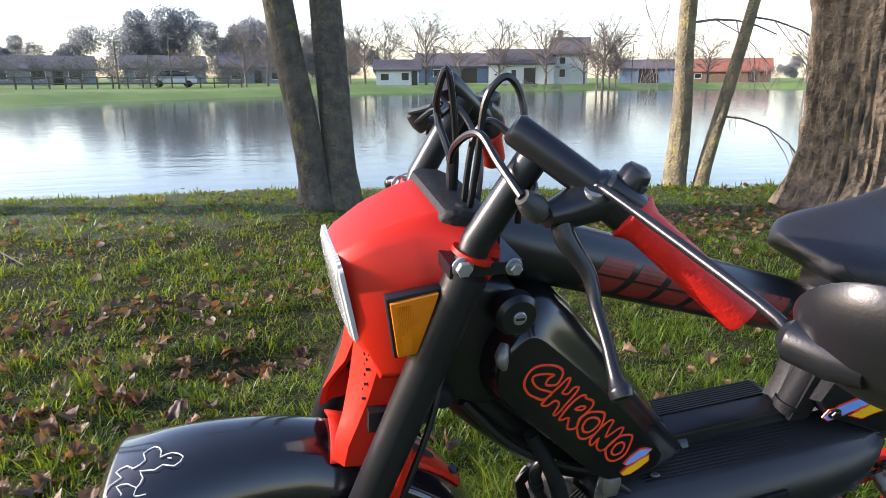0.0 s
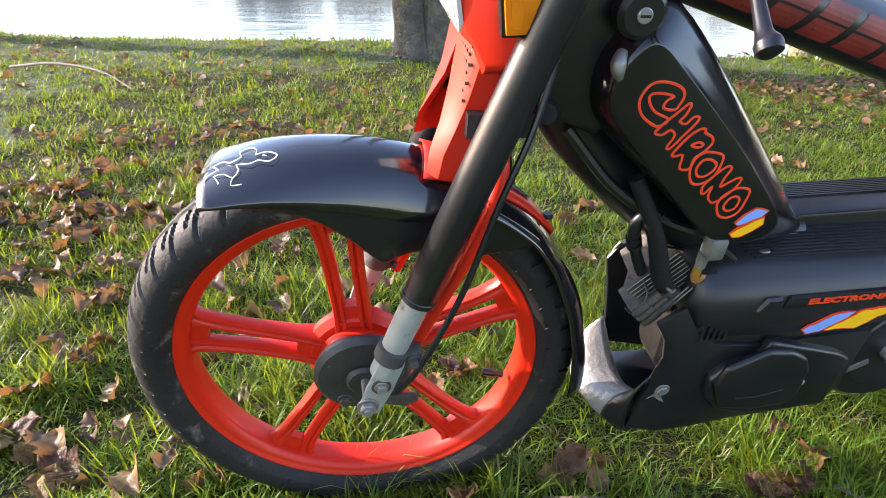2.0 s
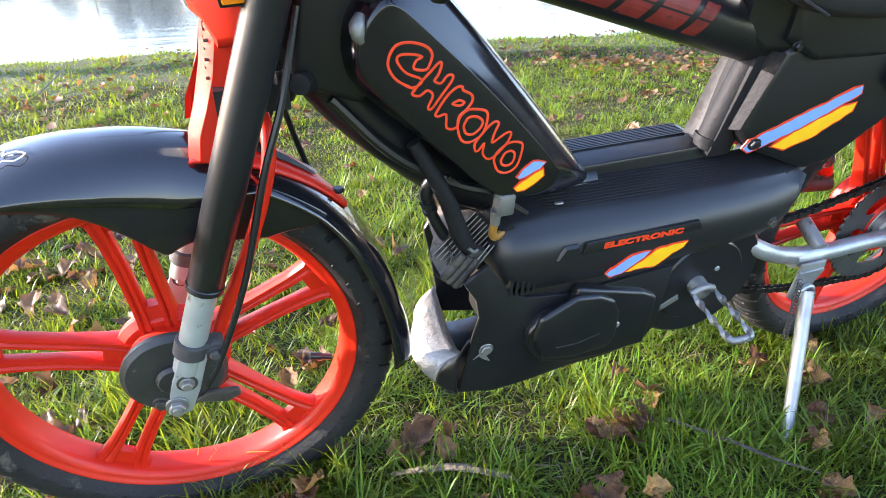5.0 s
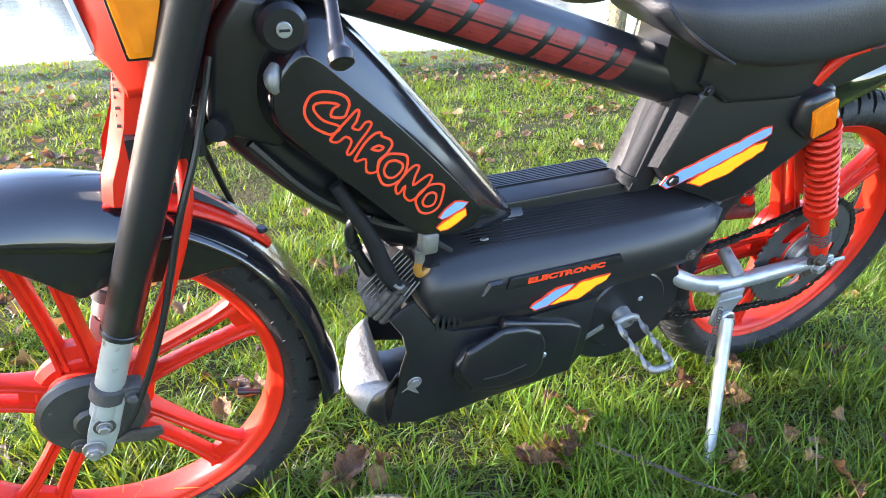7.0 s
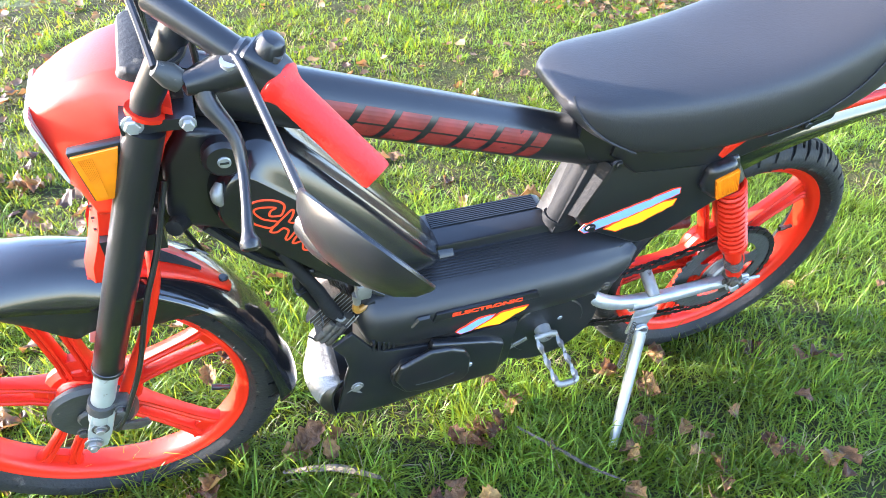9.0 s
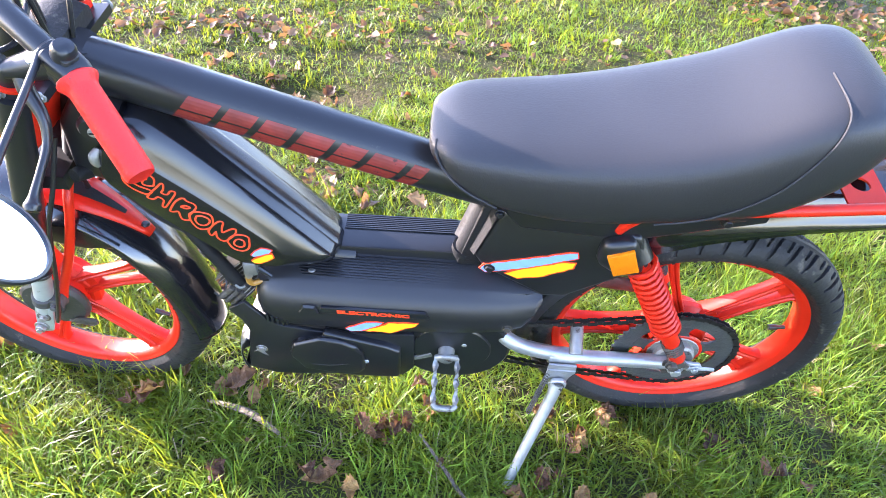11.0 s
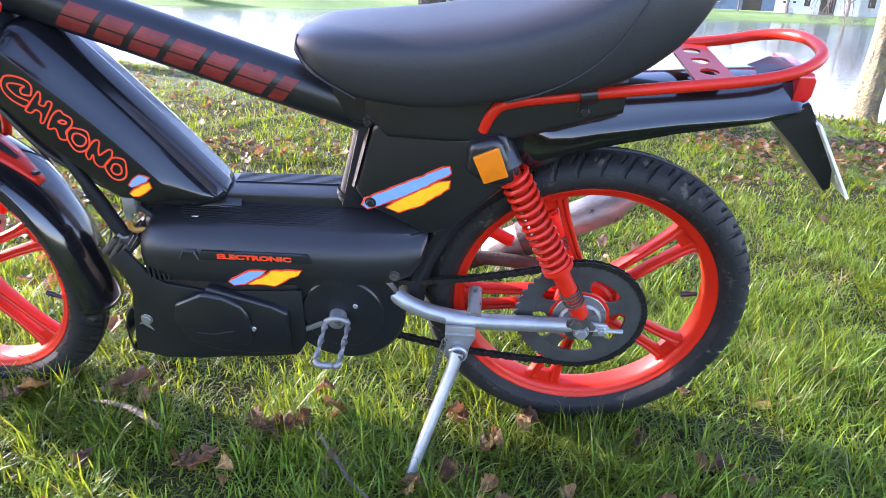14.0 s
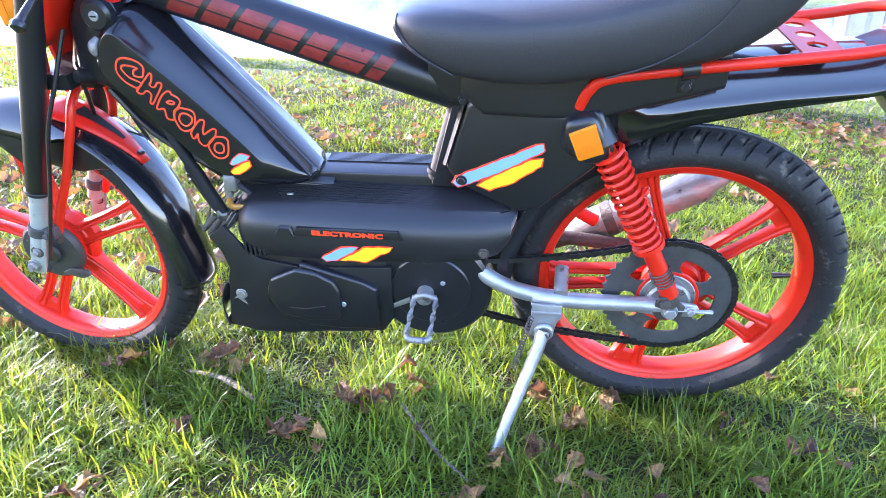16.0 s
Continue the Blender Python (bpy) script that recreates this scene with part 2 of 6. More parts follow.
def thing(name, label, category, m=None, group="", kind=""):
    ob = new(name)
    ob.empty_display_size = 0.1
    if m is not None:
        ob.matrix_world = m
    return tagged(ob, label, category, group, kind)


def smooth_path(pts, steps=6):
    """Points along a Catmull-Rom curve through pts."""
    p = [Vector(q) for q in pts]
    p = [2 * p[0] - p[1]] + p + [2 * p[-1] - p[-2]]
    out = []
    for i in range(1, len(p) - 2):
        for s in range(steps):
            t = s / steps
            a, b, c, d = p[i - 1], p[i], p[i + 1], p[i + 2]
            out.append(0.5 * ((2 * b) + (c - a) * t + (2 * a - 5 * b + 4 * c - d) * t * t + (3 * b - a - 3 * c + d) * t ** 3))
    return out + [p[-2]]


def tube(pts, r, n=10, curved=0, bm=None, caps=True):
    """A round bar along pts; r is one radius or one for each point."""
    bm = bm or bmesh.new()
    if curved:
        m0 = len(pts)
        radii = r
        pts = smooth_path(pts, curved)
        if not isinstance(radii, (int, float)):
            r = [np.interp(i / (len(pts) - 1) * (m0 - 1), range(m0), radii) for i in range(len(pts))]
    pts = [Vector(p) for p in pts]
    rr = [r] * len(pts) if isinstance(r, (int, float)) else r
    rings, side = [], None
    for i, p in enumerate(pts):
        d = (pts[min(i + 1, len(pts) - 1)] - pts[max(i - 1, 0)]).normalized()
        if side is None:
            side = d.orthogonal().normalized()
        side = (side - d * side.dot(d)).normalized()
        up = d.cross(side)
        rings.append([bm.verts.new(p + (side * math.cos(a) + up * math.sin(a)) * rr[i]) for a in [2 * math.pi * k / n for k in range(n)]])
    for a, b in zip(rings, rings[1:]):
        for k in range(n):
            bm.faces.new((a[k], a[(k + 1) % n], b[(k + 1) % n], b[k]))
    if caps:
        bm.faces.new(rings[0][::-1])
        bm.faces.new(rings[-1])
    return bm


def box(x0, x1, y0, y1, z0, z1, bevel=0.0, bm=None, seg=2):
    bm = bm or bmesh.new()
    vs = bmesh.ops.create_cube(bm, size=1)["verts"]
    for v in vs:
        v.co = Vector(((x0 + x1) / 2 + v.co.x * (x1 - x0), (y0 + y1) / 2 + v.co.y * (y1 - y0), (z0 + z1) / 2 + v.co.z * (z1 - z0)))
    if bevel:
        es = list({e for v in vs for e in v.link_edges})
        bmesh.ops.bevel(bm, geom=es, offset=bevel, segments=seg, affect="EDGES", profile=0.5)
    return bm


def plate(outline, y0, y1, bevel=0.0, bm=None, seg=2):
    """A slab whose side view is outline (x, z), between two depths."""
    bm = bm or bmesh.new()
    a = [bm.verts.new((x, y0, z)) for x, z in outline]
    b = [bm.verts.new((x, y1, z)) for x, z in outline]
    k = len(outline)
    fs = [bm.faces.new(a), bm.faces.new(b[::-1])] + [bm.faces.new((a[i], b[i], b[(i + 1) % k], a[(i + 1) % k])) for i in range(k)]
    bmesh.ops.recalc_face_normals(bm, faces=fs)
    if bevel:
        es = list({e for f in fs for e in f.edges})
        bmesh.ops.bevel(bm, geom=es, offset=bevel, segments=seg, affect="EDGES", profile=0.5, clamp_overlap=True)
    return bm


def loft(rings, closed=True, caps=True, bm=None):
    """A skin over rings of points with as many points each."""
    bm = bm or bmesh.new()
    vs = [[bm.verts.new(p) for p in r] for r in rings]
    k = len(vs[0])
    for a, b in zip(vs, vs[1:]):
        for i in range(k if closed else k - 1):
            bm.faces.new((a[i], a[(i + 1) % k], b[(i + 1) % k], b[i]))
    if caps and closed:
        bm.faces.new(vs[0][::-1])
        bm.faces.new(vs[-1])
    return bm


def rounded(y0, y1, z0, z1, r, n=5):
    """A rounded rectangle in y, z."""
    out = []
    for cy, cz, a0 in ((y1 - r, z1 - r, 0), (y0 + r, z1 - r, 90), (y0 + r, z0 + r, 180), (y1 - r, z0 + r, 270)):
        for k in range(n + 1):
            a = radians(a0 + 90 * k / n)
            out.append((cy + r * math.cos(a), cz + r * math.sin(a)))
    return out


def spun(profile, cx, cz, segs=48, bm=None, closed=False, shape=None):
    """A profile (y, r) turned about the y axis through (cx, cz)."""
    bm = bm or bmesh.new()
    rings = []
    for s in range(segs):
        a = 2 * math.pi * s / segs
        ring = []
        for k, (y, r) in enumerate(profile):
            q = shape(a, y, r) if shape else r
            ring.append(bm.verts.new((cx + q * math.cos(a), y, cz + q * math.sin(a))))
        rings.append(ring)
    k = len(profile)
    for s in range(segs):
        a, b = rings[s], rings[(s + 1) % segs]
        for i in range(k if closed else k - 1):
            bm.faces.new((a[i], a[(i + 1) % k], b[(i + 1) % k], b[i]))
    return bm


def disc(cx, cz, r, y0, y1, segs=32, bevel=0.0, bm=None):
    b = min(bevel, r * 0.45, abs(y1 - y0) * 0.45)
    lo, hi = min(y0, y1), max(y0, y1)
    prof = [(lo, 0.0004), (lo, r - b), (lo + b, r), (hi - b, r), (hi, r - b), (hi, 0.0004)]
    return spun(prof, cx, cz, segs, bm)


def bolt(x, y, z, r=0.006, h=0.006, bm=None):
    """A hexagonal head on a washer, facing -y."""
    bm = disc(x, z, r * 1.35, y, y - h * 0.3, 20, 0.0005, bm)
    return disc(x, z, r, y - h * 0.3, y - h, 6, 0.001, bm)


def letters(text, size, m, mat, name, parent, outline=0.0, thick=0.0004, squeeze=1.0, label="", bold=0.0):
    """Raised lettering in the built-in font at the pose m (x right, y up in its plane)."""
    cu = bpy.data.curves.new(name, "FONT")
    cu.body, cu.size, cu.align_x, cu.align_y = text, size, "CENTER", "CENTER"
    if outline:
        cu.offset = bold
        cu.fill_mode, cu.bevel_depth, cu.bevel_resolution, cu.resolution_u = "NONE", outline, 0, 4
    else:
        cu.extrude, cu.resolution_u, cu.offset = thick, 3, bold
    tmp = bpy.data.objects.new(name, cu)
    scene.collection.objects.link(tmp)
    bpy.context.view_layer.update()
    me = bpy.data.meshes.new_from_object(tmp.evaluated_get(bpy.context.evaluated_depsgraph_get()))
    bpy.data.objects.remove(tmp)
    bpy.data.curves.remove(cu)
    me.transform(m @ Matrix.Diagonal((squeeze, 1, 0.35 if outline else 1, 1)))
    me.materials.clear()
    me.materials.append(mat)
    me.name = name
    return part(name, me, mat, parent, label)


# ---------------------------------------------------------------- ground, water
WATER = -0.35
SHORE_AZ = [-180, -95, -70, -40, -14, -3, 15, 25, 42, 60, 80, 100, 180]
SHORE_D = [4, 6, 26, 34, 40, 47, 62, 74, 98, 90, 40, 6, 4]


def ground_z(x, y):
    """Height of the land, for arrays: lawn, bank, pond bed, far shore, rising fields."""
    x, y = np.asarray(x, float), np.asarray(y, float)
    r, az = np.hypot(x, y + 0.6), np.degrees(np.arctan2(x, y + 0.6))
    lawn = 0.010 * np.sin(x * 2.1 + 1.3) * np.sin(y * 1.7) + 0.006 * np.sin(x * 5.3 + y * 3.1) + 0.004 * np.sin(x * 11 - y * 9)
    lawn = lawn - 0.07 * np.exp(-(((x - 0.10) / 0.26) ** 2 + ((y - 1.52) / 0.15) ** 2))
    past = y - (5.0 - 0.27 * np.maximum(x, -0.6) - 0.12 * np.minimum(x + 0.6, 0) + 0.12 * np.sin(x * 1.4) + 0.05 * np.sin(x * 4.1))
    near = lawn - 0.16 * np.clip(past / 0.5, 0, 1) ** 2 - 1.2 * np.clip((past - 0.35) / 1.6, 0, 1)
    shore = np.interp(az, SHORE_AZ, SHORE_D)
    out = r - shore
    far = -1.2 + 0.85 * np.clip((out + 6) / 6, 0, 1) + 0.5 * np.clip(out / 3.5, 0, 1) + 0.006 * np.clip(out - 3, 0, 200)
    water_side = (past > 0) & (np.abs(az) < 95)
    return np.where(water_side, np.maximum(near, np.where(out > -6, far, -1.5)), lawn)


def gz(x, y):
    return float(ground_z(x, y))


radii = [0.02] + [0.15 * k for k in range(1, 67)] + [10 + 1.3 * k for k in range(86)] + [122 * 1.28 ** k for k in range(1, 15)]
angles = np.radians(np.arange(0, 360, 1.5))
R_, A_ = np.meshgrid(radii, angles, indexing="ij")
GX, GY = R_ * np.sin(A_), -0.6 + R_ * np.cos(A_)
verts = np.stack([GX, GY, ground_z(GX, GY)], -1).reshape(-1, 3)
na, nr = len(angles), len(radii)
faces = [(i * na + j, (i + 1) * na + j, (i + 1) * na + (j + 1) % na, i * na + (j + 1) % na) for i in range(nr - 1) for j in range(na)]
me = bpy.data.meshes.new("ground")
me.from_pydata(verts.tolist(), [], faces)
me.materials.append(M["soil"])
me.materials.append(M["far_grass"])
me.materials.append(M["turf"])
ring = np.repeat(np.arange(nr - 1), na)
fx, fy = GX[:-1].reshape(-1), GY[:-1].reshape(-1)
edge = 0.25 * np.sin(fx * 3.1) + 0.2 * np.sin(fy * 4.3)
dense = (fx > -1.5 + edge) & (fx < 2.5 + edge) & (fy > -0.55 + edge * 0.3) & (fy < 3.6 + edge)
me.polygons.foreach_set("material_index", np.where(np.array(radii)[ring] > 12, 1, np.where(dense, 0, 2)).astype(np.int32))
me.shade_smooth()
tagged(new("ground", me), "grassy lakeside ground with damp soil and lawn", "ground", kind="structure")

bm = bmesh.new()
w0 = [bm.verts.new((x, y, WATER)) for x, y in ((-170, 2.0), (170, 2.0), (170, 170), (-170, 170))]
bm.faces.new(w0)
tagged(part("water", bm, M["water"]), "calm pond water reflecting the bright sky", "pond", kind="structure")


# ---------------------------------------------------------------- grass
def blades(name, x0, x1, y0, y1, per_m2, length, width, seed, label, mat=None):
    rng = np.random.default_rng(seed)
    per_tuft = 9
    nt = int((x1 - x0) * (y1 - y0) * per_m2 / per_tuft)
    tx, ty = rng.uniform(x0, x1, nt), rng.uniform(y0, y1, nt)
    turn, spread = rng.uniform(0, 2 * np.pi, (nt, per_tuft)), np.abs(rng.normal(0, 4.5 * width, (nt, per_tuft)))
    x, y, out = (tx[:, None] + np.cos(turn) * spread).reshape(-1), (ty[:, None] + np.sin(turn) * spread).reshape(-1), turn.reshape(-1)
    tall = np.repeat(rng.uniform(0.5, 1.4, nt), per_tuft)
    n = nt * per_tuft
    clump = np.sin(x * 7.1 + 2 * np.sin(y * 5.3)) * np.sin(y * 8.3 + 1.7 * np.sin(x * 6.1)) + 0.6 * np.sin(x * 21 + y * 13) * np.sin(y * 19 - x * 11)
    past = y - (5.0 - 0.27 * np.maximum(x, -0.6) - 0.12 * np.minimum(x + 0.6, 0) + 0.12 * np.sin(x * 1.4) + 0.05 * np.sin(x * 4.1))
    bare = np.exp(-(((x - 0.10) / 0.24) ** 2 + ((y - 1.50) / 0.13) ** 2))
    keep = (past < 0.35) & (rng.uniform(0, 1, n) < 0.75 + 0.25 * clump) & (rng.uniform(0, 1, n) > bare * 1.3)
    x, y, clump, out, tall = x[keep], y[keep], clump[keep], out[keep], tall[keep]
    n = len(x)
    z = ground_z(x, y) - 0.004
    ln = length * (0.8 + 0.36 * clump) * rng.uniform(0.45, 1.3, n) * tall
    ln = np.maximum(ln, 0.3 * length)
    a = out + rng.normal(0, 0.7, n)
    first, bend = rng.uniform(0.05, 1.15, n), rng.uniform(0.1, 2.0, n)
    dx, dy = np.cos(a), np.sin(a)
    w = width * rng.uniform(0.55, 1.35, n)
    side = np.stack([-dy * w / 2, dx * w / 2, np.zeros(n)], -1)
    p = np.stack([x, y, z], -1)
    rows = [p - side, p + side]
    for k, f in ((1, 0.95), (2, 0.7), (3, 0.0)):
        th = first + bend * (k - 0.5) / 3
        p = p + np.stack([dx * np.sin(th), dy * np.sin(th), np.cos(th)], -1) * (ln / 3)[:, None]
        rows += [p - side * f, p + side * f] if f else [p]
    v = np.stack(rows, 1).reshape(-1, 3)
    i = np.arange(n)[:, None] * 7
    loops = np.concatenate([i + [0, 1, 3, 2], i + [2, 3, 5, 4], i + [4, 5, 6]], 1).reshape(-1)
    me = bpy.data.meshes.new(name)
    me.vertices.add(len(v))
    me.vertices.foreach_set("co", v.reshape(-1).astype(np.float32))
    me.loops.add(len(loops))
    me.loops.foreach_set("vertex_index", loops.astype(np.int32))
    me.polygons.add(3 * n)
    starts = np.stack([np.arange(n) * 11, np.arange(n) * 11 + 4, np.arange(n) * 11 + 8], 1).reshape(-1)
    me.polygons.foreach_set("loop_start", starts.astype(np.int32))
    me.update(calc_edges=True)
    me.materials.append(mat or M["grass"])
    return tagged(new(name, me), label, "grass", kind="stuff")


blades("grass", -1.1, 2.1, -0.62, 0.75, 42000, 0.063, 0.0027, 1, "short green lawn grass round the moped")
blades("grass", -1.6, 2.6, 0.75, 1.7, 22000, 0.054, 0.0032, 12, "short green lawn grass behind the moped")
blades("grass", -2.6, 3.4, 1.7, 3.0, 9500, 0.050, 0.0042, 2, "short green lawn grass further behind the moped")
blades("grass", -4.6, 5.2, 3.0, 6.8, 3800, 0.046, 0.0062, 3, "short green lawn grass along the bank")
blades("grass", -2.8, -1.1, -0.62, 1.7, 8000, 0.058, 0.0040, 6, "short green lawn grass ahead of the moped")
blades("grass", 2.1, 3.8, -0.5, 1.7, 8000, 0.058, 0.0040, 7, "short green lawn grass past the rear wheel")
blades("grass", -6.5, 7.0, -6.0, -0.62, 500, 0.075, 0.012, 8, "short green lawn grass across the walk")
blades("grass", -6.5, -2.6, -0.62, 6.5, 1300, 0.050, 0.009, 9, "short green lawn grass ahead along the bank")
blades("grass", 3.4, 7.0, -0.62, 4.6, 1100, 0.07, 0.009, 10, "short green lawn grass round the old tree")
blades("dry_grass", -1.3, 2.3, -0.62, 2.2, 1100, 0.062, 0.0021, 4, "dry straw-coloured blades among the lawn", M["straw"])
blades("dry_grass", -4.0, 4.6, 2.2, 5.6, 320, 0.06, 0.0042, 5, "dry straw-coloured blades along the bank", M["straw"])


# ---------------------------------------------------------------- trees by the bank
def trunk(bm, pts, radii, n=18, lump=0.08, seed=0, ridges=9, steps=7, deep=0.55, zf=5.0):
    """A tapered trunk with ridged, uneven bark."""
    pts = smooth_path(pts, steps)
    m0 = len(radii)
    rings = []
    for i, p in enumerate(pts):
        f = i / (len(pts) - 1) * (m0 - 1)
        r = np.interp(f, range(m0), radii)
        ring = []
        for k in range(n):
            a = 2 * math.pi * k / n
            q = r * (1 + lump * noise.noise((math.cos(a) * 2 + seed, math.sin(a) * 2, p.z * 1.3)) + lump * deep * noise.noise((math.cos(a) * ridges / 2 + seed, math.sin(a) * ridges / 2, p.z * zf)))
            ring.append((p.x + q * math.cos(a), p.y + q * math.sin(a), p.z))
        rings.append(ring)
    return loft(rings, bm=bm)


def twigs(bm, start, direction, length, depth, rng, r=0.02, droop=0.0):
    """A limb that forks into thinner and thinner bare twigs."""
    p, d = Vector(start), Vector(direction).normalized()
    pts = [p.copy()]
    for k in range(4):
        d = (d + Vector((rng.uniform(-.25, .25), rng.uniform(-.25, .25), rng.uniform(-.2, .2) - droop))).normalized()
        p = p + d * length / 4
        pts.append(p.copy())
    tube(pts, [r, r * .85, r * .7, r * .58, r * .45], 6 if r > 0.008 else 3, bm=bm)
    if depth:
        for k in range(rng.randint(2, 4)):
            q = pts[rng.randint(1, 4)]
            e = (d + Vector((rng.uniform(-1, 1), rng.uniform(-1, 1), rng.uniform(-.5, .7) - droop))).normalized()
            twigs(bm, q, e, length * rng.uniform(.5, .8), depth - 1, rng, max(r * .58, 0.002), droop)


def lakeside_tree(x, y, stems, label, seed, limbs=(), bark=None, skin=None):
    t = thing("tree", label, "tree", pose(x, y, gz(x, y) - 0.03))
    for k, (pts, radii) in enumerate(stems):
        part("trunk", trunk(None, pts, radii, 56 if bark is None else 150, 0.10, seed + k * 3, 16 if bark is None else 70, 22, 0.55 if bark is None else 0.9, 5.0), bark or skin or M["bark"], t)
    rng = random.Random(seed)
    for s, d, ln, r, dp, dr in limbs:
        bm = bmesh.new()
        twigs(bm, s, d, ln, dp, rng, r, dr)
        part("branch", bm, M["twig"], t)
    return t


lakeside_tree(0.72, 4.15, [
    ([(-0.07, 0, 0), (-0.10, 0, 0.25), (-0.15, 0, 0.6), (-0.26, 0, 1.3), (-0.36, 0, 2.1), (-0.6, 0, 4.2)], [0.16, 0.12, 0.107, 0.100, 0.09, 0.05]),
    ([(0.10, 0, 0), (0.09, 0, 0.3), (0.08, 0, 0.6), (0.05, 0.02, 1.3), (0.03, 0.02, 2.1), (0.15, 0.1, 4.4)], [0.17, 0.125, 0.115, 0.108, 0.10, 0.05])],
    "twin-stemmed grey tree standing at the water's edge", 3,
    [((-0.6, 0, 4.1), (-.3, .1, 1), 1.6, .04, 3, 0), ((0.15, .1, 4.3), (.3, -.1, 1), 1.6, .04, 3, 0)])
lakeside_tree(3.95, 4.40, [([(0, 0, 0), (0.01, 0, 0.4), (0.02, 0, 1.0), (0.0, 0, 2.0), (0.05, 0, 4.5)], [0.15, 0.105, 0.086, 0.068, 0.045])],
    "slim mossy tree leaning beside the pond", 11,
    [((0.07, 0, 1.75), (.9, -.2, .15), .8, .012, 4, .20), ((0.1, 0, 2.4), (-.8, -.3, .2), 1.2, .011, 4, .28), ((0.2, 0, 4.3), (.2, 0, 1), 1.5, .04, 3, 0)], skin=M["moss_bark"])
lakeside_tree(4.10, 4.25, [([(0, 0, 0), (0.06, 0, 0.4), (0.21, 0, 1.0), (0.46, 0, 2.0), (0.86, 0, 3.8)], [0.085, 0.062, 0.056, 0.048, 0.03])],
    "thin leaning mossy tree beside the pond", 17,
    [((0.12, 0, 0.85), (.9, -.5, -.05), 1.0, .009, 4, .25), ((0.35, 0, 1.7), (.9, -.3, .2), 1.1, .009, 4, .25), ((0.75, 0, 3.7), (.3, 0, 1), 1.2, .03, 3, 0)], skin=M["moss_bark"])
old_tree = lakeside_tree(4.30, 2.85, [([(0, 0, 0), (0.02, 0, 0.12), (0.06, 0, 0.35), (0.04, 0, 1.0), (0, 0, 1.8), (0, 0, 3.0), (0.05, 0, 5)], [0.54, 0.49, 0.455, 0.43, 0.42, 0.42, 0.34])],
    "thick old tree with deeply ridged brown bark", 23,
    [((0.1, -.3, 3.0), (-.5, -.4, .5), 2.2, .06, 4, .12), ((0.25, 0, 4.9), (0, 0, 1), 2, .1, 3, 0)], M["brown_bark"])
rng = random.Random(77)
bm = bmesh.new()
for k in range(420):
    z = rng.uniform(.1, 2.4)
    a = radians(rng.gauss(-62, 13) + 10 * math.sin(z * 4))
    r = .46 - .02 * z + rng.uniform(.01, .045)
    c = Vector((.04 + r * math.cos(a), r * math.sin(a), z))
    out, up = Vector((math.cos(a), math.sin(a), rng.uniform(-.4, .5))).normalized(), Vector((rng.uniform(-.5, .5), rng.uniform(-.5, .5), -1))
    u = out.cross(up).normalized()
    w = u.cross(out).normalized()
    q = rng.uniform(.022, .040)
    vs = [bm.verts.new(c + (u * x + w * y) * q + out * o * q) for x, y, o in ((0, 1, 0), (.6, .5, .15), (1, -.2, -.1), (.4, -.5, .1), (0, -1.1, -.25), (-.4, -.5, .1), (-1, -.2, -.1), (-.6, .5, .15))]
    bm.faces.new(vs)
M["ivy"] = leafy(material("ivy_leaf", (0.028, 0.055, 0.014), 0.4, vary=0.4, scale=8, per_island=0.5), 0.15, (0.15, 0.25, 0.03))
tagged(part("ivy", bm, M["ivy"], old_tree, "dark green ivy climbing the trunk"), kind="stuff")
lakeside_tree(-3.05, 5.35, [([(-0.02, 0, 0), (-0.07, 0, 0.4), (-0.12, 0, 1.0), (-0.2, 0, 2.2), (-.35, 0, 4.5)], [0.17, 0.12, 0.105, 0.095, 0.05]),
    ([(0.09, .03, 0), (0.11, .03, 0.4), (0.12, .03, 1.0), (0.2, .03, 2.2), (0.35, .03, 4.5)], [0.15, 0.11, 0.095, 0.085, 0.045])],
    "twin-stemmed dark grey tree at the water's edge", 31, [((0.1, 0, 4.4), (.1, 0, 1), 1.6, .05, 3, 0)])


# ---------------------------------------------------------------- far shore
def bearing(az, d):
    return math.sin(radians(az)) * d, -0.6 + math.cos(radians(az)) * d


def bare_tree_mesh(h, spread, seed, name):
    rng = random.Random(seed)
    bm = bmesh.new()
    tube([(0, 0, -0.3), (0.02 * h, 0, h * .2), (0, .01 * h, h * .4), (0, 0, h * .75)], [h * .028, h * .02, h * .016, h * .006], 6, bm=bm)
    for k in range(15):
        z = h * (.24 + .034 * k)
        a = k * 2.4 + rng.uniform(-.4, .4)
        up = rng.uniform(.5, 1.3)
        twigs(bm, (0, 0, z), (math.cos(a) * spread, math.sin(a) * spread, up), h * rng.uniform(.30, .46), 4, rng, h * .0095)
    return bm


def far_tree(variant, az, d, s, label="bare winter tree on the far shore"):
    x, y = bearing(az, d)
    t = thing("tree", label, "tree", pose(x, y, gz(x, y) - .7 * s, 0, 0, az * 37 % 360) @ Matrix.Scale(s, 4), group="far trees")
    part("crown", variant, None, t)
    return t


BARE = [mesh_of(bare_tree_mesh(8, .8, 40 + k, "crown"), "bare_tree", M["twig"], False) for k in range(3)]


